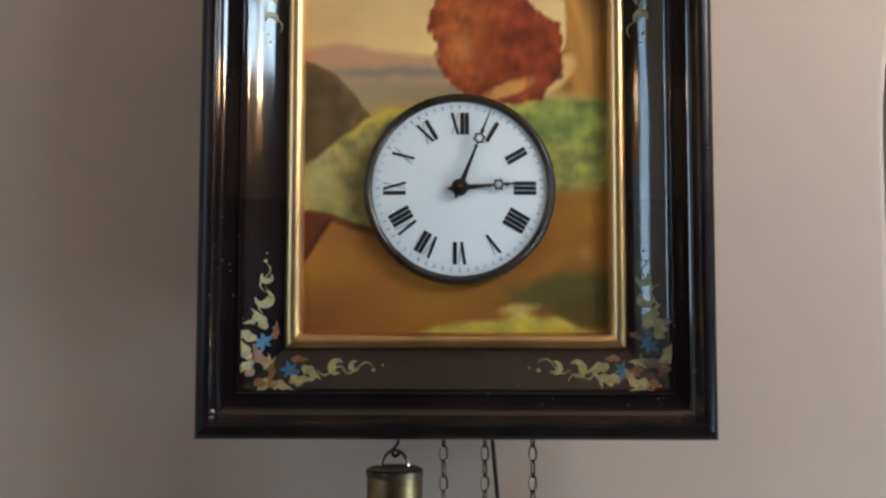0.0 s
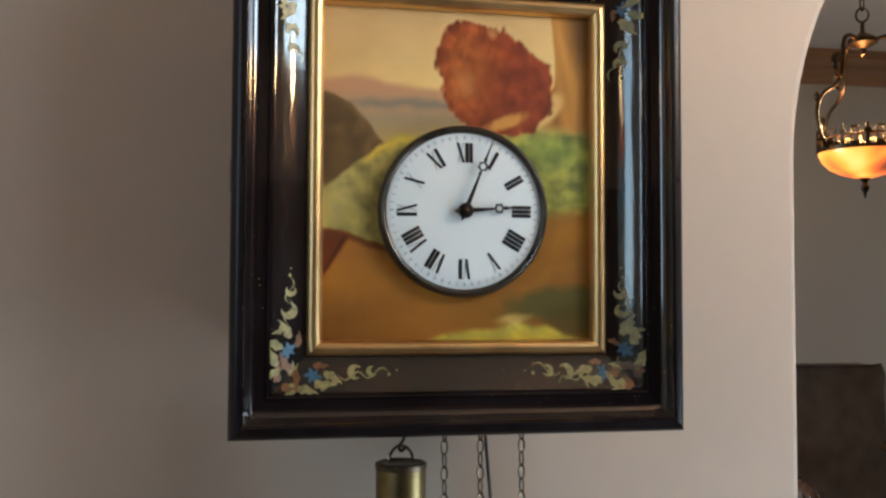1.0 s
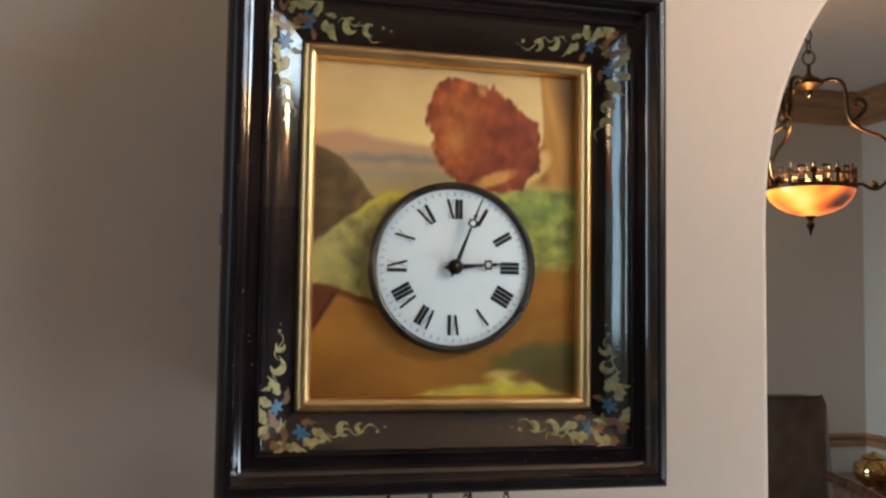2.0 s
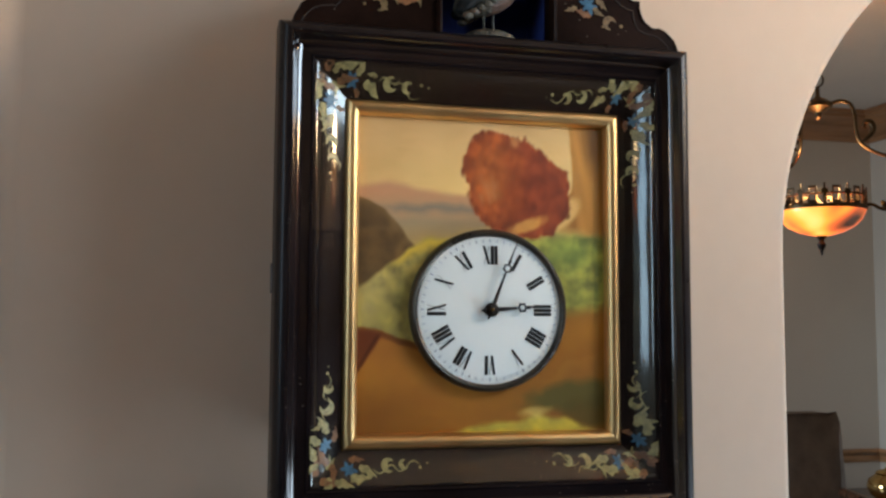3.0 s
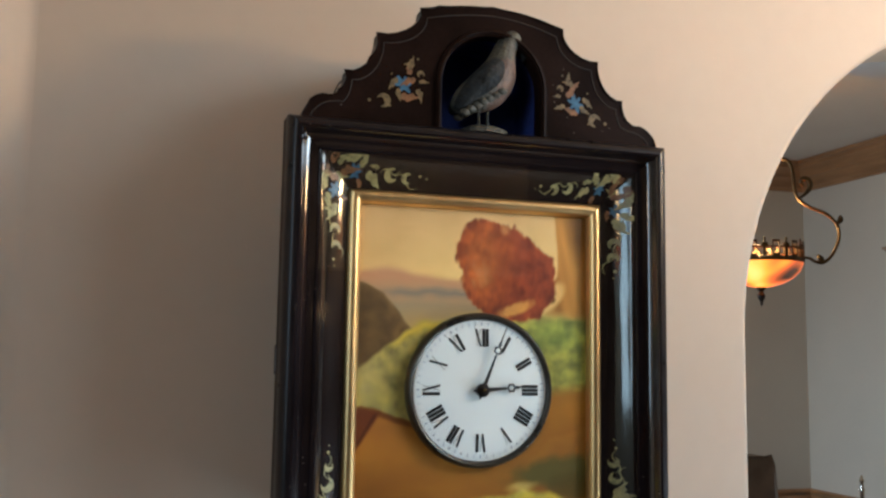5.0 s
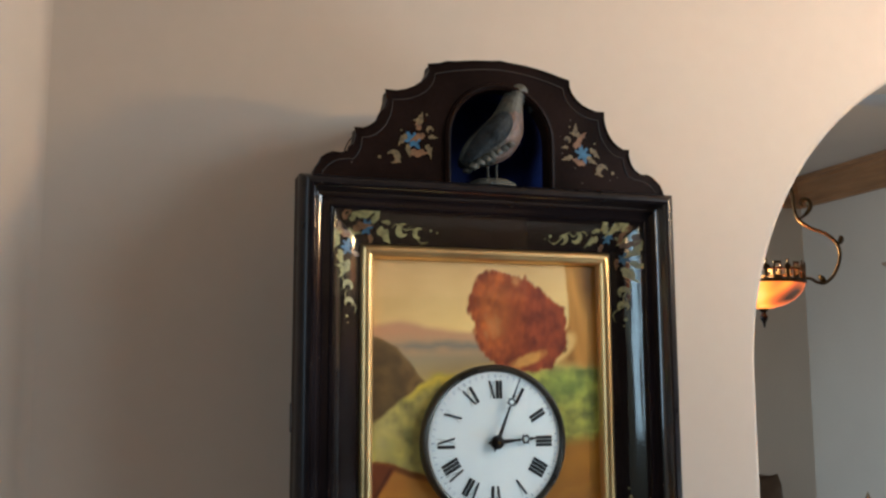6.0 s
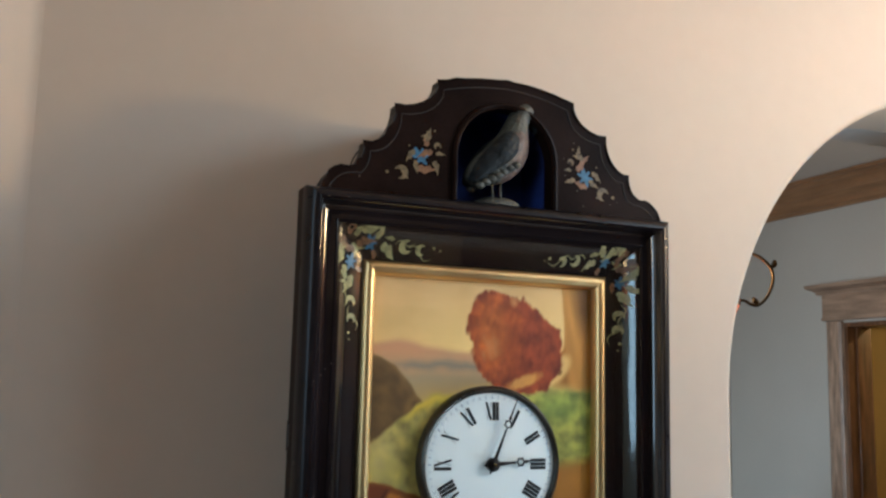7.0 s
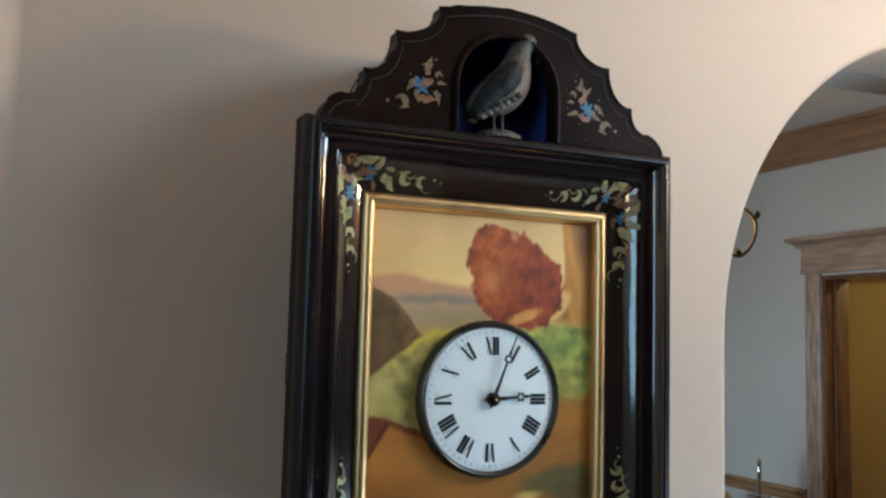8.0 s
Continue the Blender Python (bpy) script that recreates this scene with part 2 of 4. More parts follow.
def tube(bm, pts, r, seg=8, closed=False, mat=0, radii=None):
    pts = [Vector(p) for p in pts]
    rings, up = [], None
    for i, p in enumerate(pts):
        a = pts[i - 1] if (i or closed) else p
        b = pts[(i + 1) % len(pts)] if (i < len(pts) - 1 or closed) else p
        d = (b - a).normalized()
        if up is None:
            up = d.orthogonal().normalized()
        up = (up - d * up.dot(d)).normalized()
        side = d.cross(up)
        rad = radii[i] if radii else r
        rings.append([p + rad * (math.cos(2 * math.pi * k / seg) * up + math.sin(2 * math.pi * k / seg) * side) for k in range(seg)])
    return loft(bm, rings, closed_path=closed, caps=not closed, mat=mat)


def curve_through(pts, per=6):
    """A smooth line through points."""
    pts = [Vector(p) for p in pts]
    out = []
    for i in range(len(pts) - 1):
        p0, p1, p2, p3 = pts[max(i - 1, 0)], pts[i], pts[i + 1], pts[min(i + 2, len(pts) - 1)]
        for k in range(per):
            t = k / per
            out.append(0.5 * (2 * p1 + (p2 - p0) * t + (2 * p0 - 5 * p1 + 4 * p2 - p3) * t * t + (3 * p1 - p0 - 3 * p2 + p3) * t ** 3))
    return out + [pts[-1]]


def slab(bm, outer, holes, y0, y1, mat=0):
    """A plate with holes: loops of (x, z) between two depths."""
    loops = [outer] + list(holes)
    for y in (y0, y1):
        edges = []
        for lp in loops:
            vs = [bm.verts.new((x, y, z)) for x, z in lp]
            edges += [bm.edges.new((vs[i], vs[(i + 1) % len(vs)])) for i in range(len(vs))]
        bmesh.ops.triangle_fill(bm, use_beauty=True, use_dissolve=False, edges=edges)
    for lp in loops:
        loft(bm, [[(x, y0, z) for x, z in lp], [(x, y1, z) for x, z in lp]])
    bmesh.ops.remove_doubles(bm, verts=bm.verts, dist=1e-6)
    for f in bm.faces:
        f.material_index = mat
    return bm


# ---- the rooms ----
WALL_Y, WALL_BACK = 0.118, 0.30
CEIL = 2.755
ARCH_X, ARCH_R, ARCH_Z = 0.817, 0.4345, 1.666
CORNER_X = -0.425
EAST = 3.2


def arch_path(grow):
    r = ARCH_R + grow
    pts = [(ARCH_X - r, 0.0), (ARCH_X - r, 0.8)]
    pts += [(ARCH_X - r * math.cos(a), ARCH_Z + r * math.sin(a)) for a in [math.pi * i / 48 for i in range(49)]]
    return pts + [(ARCH_X + r, 0.8), (ARCH_X + r, 0.0)]


def arch_wall():
    bm = bmesh.new()
    rnd = 0.009
    steps = [(rnd * (1 - math.sin(a)), WALL_Y + rnd * (1 - math.cos(a))) for a in [math.pi / 2 * i / 5 for i in range(6)]]
    steps = steps + [(g, WALL_BACK - (y - WALL_Y)) for g, y in reversed(steps)]
    loft(bm, [[(x, y, z) for x, z in arch_path(g)] for g, y in steps], closed_ring=False)
    x0 = CORNER_X
    for y, left, x1 in ((WALL_Y, x0, 1.75), (WALL_BACK, -1.2, EAST)):
        p = arch_path(rnd)
        outline = [(left, 0.0)] + p + [(x1, 0.0), (x1, CEIL), (left, CEIL)]
        vs = [bm.verts.new((x, y, z)) for x, z in outline]
        es = [bm.edges.new((vs[i], vs[(i + 1) % len(vs)])) for i in range(len(vs))]
        bmesh.ops.triangle_fill(bm, use_beauty=True, edges=es)
    bmesh.ops.remove_doubles(bm, verts=bm.verts, dist=1e-5)
    ob = whole("wall_north", bm, PLASTER, "cream plaster wall with a rounded archway", "wall", kind="structure", smooth=50)
    return ob


def plan_wall(name, line, thick, z0, z1, mat, label):
    """An upright wall of some thickness along a line of (x, y), thickness to the left of the line's direction."""
    bm = bmesh.new()
    n = len(line)
    back = []
    for i in range(n):
        a, b = Vector(line[max(i - 1, 0)]), Vector(line[min(i + 1, n - 1)])
        d = (b - a).normalized()
        back.append((line[i][0] - d.y * thick, line[i][1] + d.x * thick))
    ring = list(line) + back[::-1]
    loft(bm, [[(x, y, z0) for x, y in ring], [(x, y, z1) for x, y in ring]], caps=True)
    return whole(name, bm, mat, label, "wall", kind="structure", smooth=35)


def box_wall(name, boxes, mat, label, category="wall"):
    bm = bmesh.new()
    for b in boxes:
        box(bm, *b)
    return whole(name, bm, mat, label, category, kind="structure")


arch_wall()
# the wall beside the corner turns towards the room
turn = radians(42)
fillet = [(CORNER_X + 0.0, WALL_Y + 0.0)]
for i in range(1, 6):
    a = turn * i / 5
    fillet.append((fillet[-1][0] - 0.003 * math.cos(a), fillet[-1][1] - 0.003 * math.sin(a)))
far_end = (-1.6, fillet[-1][1] - (fillet[-1][0] + 1.6) * math.tan(turn))
# parlour: unseen walls added in dark wood to limit bounced light, with openings
# the high and low east openings are made up to hold the added lamps
ADDED_WIN_LOW = (-1.12, -0.20, 0.36, 1.22)
ADDED_WIN_HIGH, WIN_W = (-1.83, -0.19, 2.16, 2.72), (-2.5, -1.04, 1.13, 2.39)
box_wall("wall_east", [(1.75, 1.87, -4.2, ADDED_WIN_HIGH[0], 0, CEIL), (1.75, 1.87, ADDED_WIN_HIGH[1], WALL_BACK, 0, CEIL), (1.75, 1.87, ADDED_WIN_HIGH[0], ADDED_WIN_LOW[0], 0, ADDED_WIN_HIGH[2]), (1.75, 1.87, ADDED_WIN_LOW[1], ADDED_WIN_HIGH[1], 0, ADDED_WIN_HIGH[2]),
                       (1.75, 1.87, ADDED_WIN_LOW[0], ADDED_WIN_LOW[1], 0, ADDED_WIN_LOW[2]), (1.75, 1.87, ADDED_WIN_LOW[0], ADDED_WIN_LOW[1], ADDED_WIN_LOW[3], ADDED_WIN_HIGH[2]),
                       (1.75, 1.87, ADDED_WIN_HIGH[0], ADDED_WIN_HIGH[1], ADDED_WIN_HIGH[3], CEIL)], DARK_SHELL, "unseen dark wood wall with a window, added to limit bounced light")
plan_wall("wall_west", [(-1.6, WIN_W[1]), far_end] + fillet[::-1], 0.12, 0, CEIL, PLASTER, "cream plaster wall turning at a soft corner")
box_wall("wall_west_window", [(-1.72, -1.6, -4.2, WIN_W[0], 0, CEIL), (-1.72, -1.6, WIN_W[0], WIN_W[1], 0, WIN_W[2]), (-1.72, -1.6, WIN_W[0], WIN_W[1], WIN_W[3], CEIL)],
         DARK_SHELL, "unseen dark wood wall with a window, added to limit bounced light")
box_wall("wall_south", [(-1.72, 1.87, -4.32, -4.2, 0, 2.1)], DARK_SHELL, "unseen dark wood wall, added to limit bounced light")
box_wall("wall_south_upper", [(-1.72, 1.87, -4.32, -4.2, 2.1, CEIL)], PLASTER, "unseen cream plaster above the dark wall")
box_wall("floor", [(-1.8, 5.0, -4.4, 3.8, -0.06, 0.0)], FLOOR_WOOD, "brown wooden floor", "floor")
box_wall("ceiling", [(-1.8, 5.0, 0.2, 3.8, CEIL, CEIL + 0.08)], CEILING_PAINT, "white painted ceiling", "ceiling")
# unseen ceiling over the parlour, darker than white so less light bounces
box_wall("ceiling_parlour", [(-1.8, 5.0, -4.4, 0.198, CEIL, CEIL + 0.08)], PLASTER, "unseen cream plaster ceiling, toned to limit bounced light", "ceiling")
# dining room
DOOR = (1.93, 2.742, 2.022)
EAST = 3.2
box_wall("wall_dining_east", [(EAST, EAST + 0.15, WALL_BACK, DOOR[0], 0, CEIL), (EAST, EAST + 0.15, DOOR[1], 3.72, 0, CEIL),
                              (EAST, EAST + 0.15, DOOR[0], DOOR[1], DOOR[2], CEIL)], DINING_PAINT, "grey-cream painted wall with a doorway")
box_wall("wall_dining_north", [(-1.2, EAST, 3.6, 3.72, 0, CEIL)], DINING_PAINT, "grey-cream painted wall")
box_wall("wall_dining_west", [(-1.35, -1.2, WALL_BACK, 1.85, 0, CEIL), (-1.35, -1.2, 2.75, 3.72, 0, CEIL), (-1.35, -1.2, 1.85, 2.75, 0, 0.75),
                              (-1.35, -1.2, 1.85, 2.75, 1.95, CEIL)], DINING_PAINT, "grey-cream painted wall with a window")
box_wall("wall_hall", [(4.4, 4.5, 0.8, 3.8, 0, CEIL), (EAST + 0.15, 4.5, 3.72, 3.82, 0, CEIL), (EAST + 0.15, 4.5, 0.7, 0.8, 0, CEIL)], HALL_PAINT, "yellow painted hall wall")
box_wall("beam", [(-1.2, EAST, 0.40, 0.56, 2.170, CEIL)], CEILING_PAINT, "dropped ceiling beam behind the archway", "beam")

# ---- trim of the dining room ----
CROWN = [(0.0, 0.0), (0.018, 0.0), (0.022, 0.012), (0.030, 0.018), (0.034, 0.04), (0.050, 0.062), (0.062, 0.070), (0.066, 0.086),
         (0.085, 0.108), (0.100, 0.116), (0.104, 0.130), (0.118, 0.136), (0.118, 0.155), (0.0, 0.155)]
RAIL = [(0.0, 0.0), (0.010, 0.0), (0.014, 0.010), (0.014, 0.034), (0.022, 0.042), (0.030, 0.052), (0.030, 0.062), (0.024, 0.068), (0.0, 0.068)]


def trim_run(name, profile, z, mat, label):
    """A moulding along the north and east walls, stopped at the door where it is low."""
    high = z > 2.1
    bm = bmesh.new()
    loft(bm, [[(-1.2, 3.6 - d, z + h) for d, h in profile], [(EAST - d, 3.6 - d, z + h) for d, h in profile],
              [(EAST - d, (WALL_BACK if high else DOOR[1] + 0.110), z + h) for d, h in profile]], caps=True)
    whole(name, bm, mat, label, "moulding", kind="structure", smooth=30)


trim_run("crown_trim", CROWN, CEIL - 0.157, OAK_X, "stepped oak crown moulding under the ceiling")
trim_run("chair_rail_trim", RAIL, 0.895, OAK, "oak chair rail along the wall")


def door_surround():
    d = thing("door_1", (EAST, (DOOR[0] + DOOR[1]) / 2, 0), "oak door surround with a stepped cornice head, open doorway", "doorway", kind="structure")
    for lo, hi in ((DOOR[1], DOOR[1] + 0.108), (DOOR[0] - 0.15, DOOR[0])):
        bm = bmesh.new()
        w = hi - lo
        prof = [(0, 0), (0.006, 0.014), (0.014, 0.017), (0.022, 0.024), (w * 0.5, 0.020), (w - 0.022, 0.024), (w - 0.014, 0.017), (w - 0.006, 0.014), (w, 0)]
        loft(bm, [[(EAST - x, lo + s, z) for s, x in prof] for z in (0.0, 2.03)], caps=True)
        part("casing", bm, CASING_WOOD, d)
    bm = bmesh.new()
    box(bm, EAST - 0.026, EAST, DOOR[0] - 0.16, DOOR[1] + 0.116, 2.032, 2.165, 0.003)
    box(bm, EAST - 0.034, EAST, DOOR[0] - 0.168, DOOR[1] + 0.1168, 2.034, 2.05, 0.004)
    part("head_board", bm, CASING_ACROSS, d)
    bm = bmesh.new()
    cap = [(0.0, 2.165), (0.030, 2.165), (0.034, 2.176), (0.046, 2.186), (0.064, 2.194), (0.072, 2.204), (0.072, 2.214), (0.0, 2.214)]
    y0, y1 = DOOR[0] - 0.16, DOOR[1] + 0.116
    loft(bm, [[(EAST, y0 - x, z) for x, z in cap], [(EAST - x, y0 - x, z) for x, z in cap], [(EAST - x, y1 + x, z) for x, z in cap], [(EAST, y1 + x, z) for x, z in cap]], caps=True)
    part("cornice", bm, CASING_ACROSS, d)
    for y0, y1 in ((DOOR[1] - 0.022, DOOR[1] - 0.001), (DOOR[0] + 0.001, DOOR[0] + 0.022)):
        bm = bmesh.new()
        box(bm, EAST - 0.002, EAST + 0.152, y0, y1, 0, 2.0, 0.002)
        mid = (y0 - 0.010, y0) if y0 > 2.3 else (y1, y1 + 0.010)
        box(bm, EAST + 0.05, EAST + 0.09, mid[0], mid[1], 0, 2.0, 0.002)
        part("jamb", bm, JAMB_WOOD, d, "dark stained door jamb")
    bm = bmesh.new()
    box(bm, EAST - 0.002, EAST + 0.152, DOOR[0] + 0.001, DOOR[1] - 0.001, 2.0, 2.021, 0.002)
    part("head_jamb", bm, JAMB_WOOD, d)


door_surround()
# the hall behind the doorway
bm = bmesh.new()
box(bm, 4.372, 4.4, 0.8, 3.18, 0.90, 0.965, 0.006)
whole("hall_rail_trim", bm, JAMB_WOOD, "brown chair rail on the hall wall", "moulding", kind="structure")
bm = bmesh.new()
box(bm, 4.366, 4.4, 3.2, 3.32, 0, 2.1, 0.004)
box(bm, 4.36, 4.4, 3.2, 3.72, 2.1, 2.24, 0.004)
whole("hall_door_trim", bm, JAMB_WOOD, "brown door casing on the hall wall", "moulding", kind="structure")


# made-up fixture, out of view, to go with the hall's fill light
def hall_fill_fixture():
    t = thing("unseen_fill_lamp", (3.95, 2.3, CEIL), "unseen glass ceiling lamp added to brighten the hall", "lamp")
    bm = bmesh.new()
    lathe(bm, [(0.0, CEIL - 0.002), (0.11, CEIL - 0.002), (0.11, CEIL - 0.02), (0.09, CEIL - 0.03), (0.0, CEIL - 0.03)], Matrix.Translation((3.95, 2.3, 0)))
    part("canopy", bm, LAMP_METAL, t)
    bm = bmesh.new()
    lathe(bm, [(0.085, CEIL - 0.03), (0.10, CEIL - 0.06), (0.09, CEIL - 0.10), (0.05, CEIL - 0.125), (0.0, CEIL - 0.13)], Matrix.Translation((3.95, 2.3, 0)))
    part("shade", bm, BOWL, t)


hall_fill_fixture()


def window_unit(name, wall, a0, a1, z0, z1, at):
    """A painted sash window in an opening, along x or y."""
    w = thing(name, (at, (a0 + a1) / 2, z0) if wall == "x" else ((a0 + a1) / 2, at, z0), "white painted sash window out of view", "window", kind="structure")

    def bar(pname, p0, p1, q0, q1):
        bm = bmesh.new()
        if wall == "x":
            box(bm, at - 0.025, at + 0.025, p0, p1, q0, q1, 0.004)
        else:
            box(bm, p0, p1, at - 0.025, at + 0.025, q0, q1, 0.004)
        part(pname, bm, WHITE_PAINT, w)

    bar("window_stile", a0 + 0.001, a0 + 0.05, z0 + 0.001, z1 - 0.001)
    bar("window_stile", a1 - 0.05, a1 - 0.001, z0 + 0.001, z1 - 0.001)
    bar("window_rail", a0 + 0.05, a1 - 0.05, z0 + 0.001, z0 + 0.06)
    bar("window_rail", a0 + 0.05, a1 - 0.05, z1 - 0.06, z1 - 0.001)
    bar("meeting_rail", a0 + 0.05, a1 - 0.05, (z0 + z1) / 2 - 0.02, (z0 + z1) / 2 + 0.02)


# the two east windows are invented and unseen; they go with the added lamps
window_unit("added_high_window", "x", ADDED_WIN_HIGH[0], ADDED_WIN_HIGH[1], ADDED_WIN_HIGH[2], ADDED_WIN_HIGH[3], 1.83)
window_unit("added_low_window", "x", ADDED_WIN_LOW[0], ADDED_WIN_LOW[1], ADDED_WIN_LOW[2], ADDED_WIN_LOW[3], 1.83)
window_unit("window_2", "x", WIN_W[0], WIN_W[1], WIN_W[2], WIN_W[3], -1.68)
window_unit("window_3", "x", 1.85, 2.75, 0.75, 1.95, -1.3)

# ---- the wall clock ----
GX, GZ0, GZ1 = 0.130, 1.477, 1.787
GC = -0.003   # middle of the frame
DIAL_Z = 1.60
# the cove steepens from 18 to 46 degrees on its way out
COVE = [(0.0, -0.001)]
for i in range(14):
    COVE.append((COVE[-1][0] + 0.00194, COVE[-1][1] - 0.00194 * math.tan(radians(18 + 28 * (i + 0.5) / 14))))
TOP_Y = COVE[-1][1]
PROFILE = COVE + [(0.0284, TOP_Y - 0.0004), (0.0298, TOP_Y - 0.0004), (0.0302, TOP_Y - 0.0020), (0.0314, TOP_Y - 0.0024), (0.0326, TOP_Y - 0.0012), (0.0385, TOP_Y - 0.0010), (0.0410, TOP_Y - 0.0016),
                  (0.0430, TOP_Y - 0.0030), (0.0446, TOP_Y - 0.0052), (0.0457, TOP_Y - 0.0080), (0.0466, TOP_Y - 0.0108), (0.0478, -0.0313), (0.0497, -0.0318), (0.0520, -0.0316), (0.0545, -0.0305),
                  (0.0565, -0.0284), (0.0579, -0.0252), (0.0586, -0.0205), (0.0588, -0.0150), (0.0588, -0.0100)]


def depth_at(d):
    for (a, ya), (b, yb) in zip(PROFILE, PROFILE[1:]):
        if a <= d <= b and b > a:
            return ya + (yb - ya) * (d - a) / (b - a)
    return PROFILE[-1][1]


clock = thing("wall_clock", (0.0, WALL_Y, GZ0 - 0.064), "black lacquered picture-frame wall clock with painted flowers and a gilt slip", "clock")


def moulding(name, profile, side, mat, label=""):
    """One mitred side of a frame round the gilt opening: profile of (outwards, depth)."""
    bm = bmesh.new()
    rings = []
    for end in (0, 1):
        r = []
        for d, y in profile:
            e = max(0.0, d - 0.03)   # the outer roll is broadest at the foot
            xl, xr, zl, zh = GC - GX - d - 0.10 * e, GC + GX + d + 0.10 * e, GZ0 - d - 0.21 * e, GZ1 + d + 0.06 * e
            x, z = {"top": ((xl, zh), (xr, zh)), "bottom": ((xl, zl), (xr, zl)), "left": ((xl, zl), (xl, zh)), "right": ((xr, zl), (xr, zh))}[side][end]
            r.append((x, y, z))
        rings.append(r)
    # many short lengths, so that an old hand-made edge can waver slightly
    n = 24
    out = []
    for k in range(n + 1):
        t = k / n
        ring = []
        for i, (p, q) in enumerate(zip(*rings)):
            w = 0.00008 * noise.noise(Vector((t * 9 + i * 0.35, hash_of(side), 0.3))) if 0 < k < n and mat is LACQUER else 0
            ring.append((p[0] + (q[0] - p[0]) * t + w, p[1] + w, p[2] + (q[2] - p[2]) * t + w))
        out.append(ring)
    loft(bm, out, closed_ring=False)
    return part(name, bm, mat, clock, label, smooth=32)


def hash_of(s):
    return sum(ord(c) for c in s) * 0.137


ROLL = PROFILE.index((0.0497, -0.0318))   # where the rubbed outer roll begins
for s in ("left", "right"):
    moulding("frame_stile", PROFILE[:ROLL + 1], s, LACQUER)
for s in ("top", "bottom"):
    moulding("frame_rail", PROFILE[:ROLL + 1], s, LACQUER)
for s in ("left", "right", "top", "bottom"):
    moulding("outer_roll", PROFILE[ROLL:], s, ROLL_LACQUER)
EDGE = [(0.0588, -0.0100), (0.0588, 0.0000), (0.0588, 0.0082)]
for s in ("left", "right", "top", "bottom"):
    moulding("frame_edge", EDGE, s, CREST_LACQUER)
SLIP = [(-0.0135, 0.0045), (-0.0130, 0.0005), (-0.0115, -0.0030), (-0.0090, -0.0052), (-0.0060, -0.0060), (-0.0030, -0.0052), (-0.0010, -0.0032), (-0.0002, -0.0008)]
for s in ("left", "right", "top", "bottom"):
    moulding("gilt_slip", SLIP, s, GILT, "worn gilt slip")

# the case behind the frame
bm = bmesh.new()
box(bm, -0.128, 0.128, 0.0170, WALL_Y - 0.001, GZ0 - 0.02, GZ1 + 0.03, 0.003)
part("case", bm, CREST_LACQUER, clock)
bm = bmesh.new()
box(bm, -0.180, 0.174, 0.0090, 0.0160, GZ0 - 0.048, GZ1 + 0.048, 0.002)
part("back_board", bm, CREST_LACQUER, clock)
bm = bmesh.new()
box(bm, -0.1950, -0.1940, -0.002, 0.006, 1.616, 1.636, 0.0004)
tube(bm, [(-0.1950, 0.0055, 1.613), (-0.1950, 0.0055, 1.639)], 0.0011)
part("hinge", bm, STEEL, clock, "small dark steel hinge")


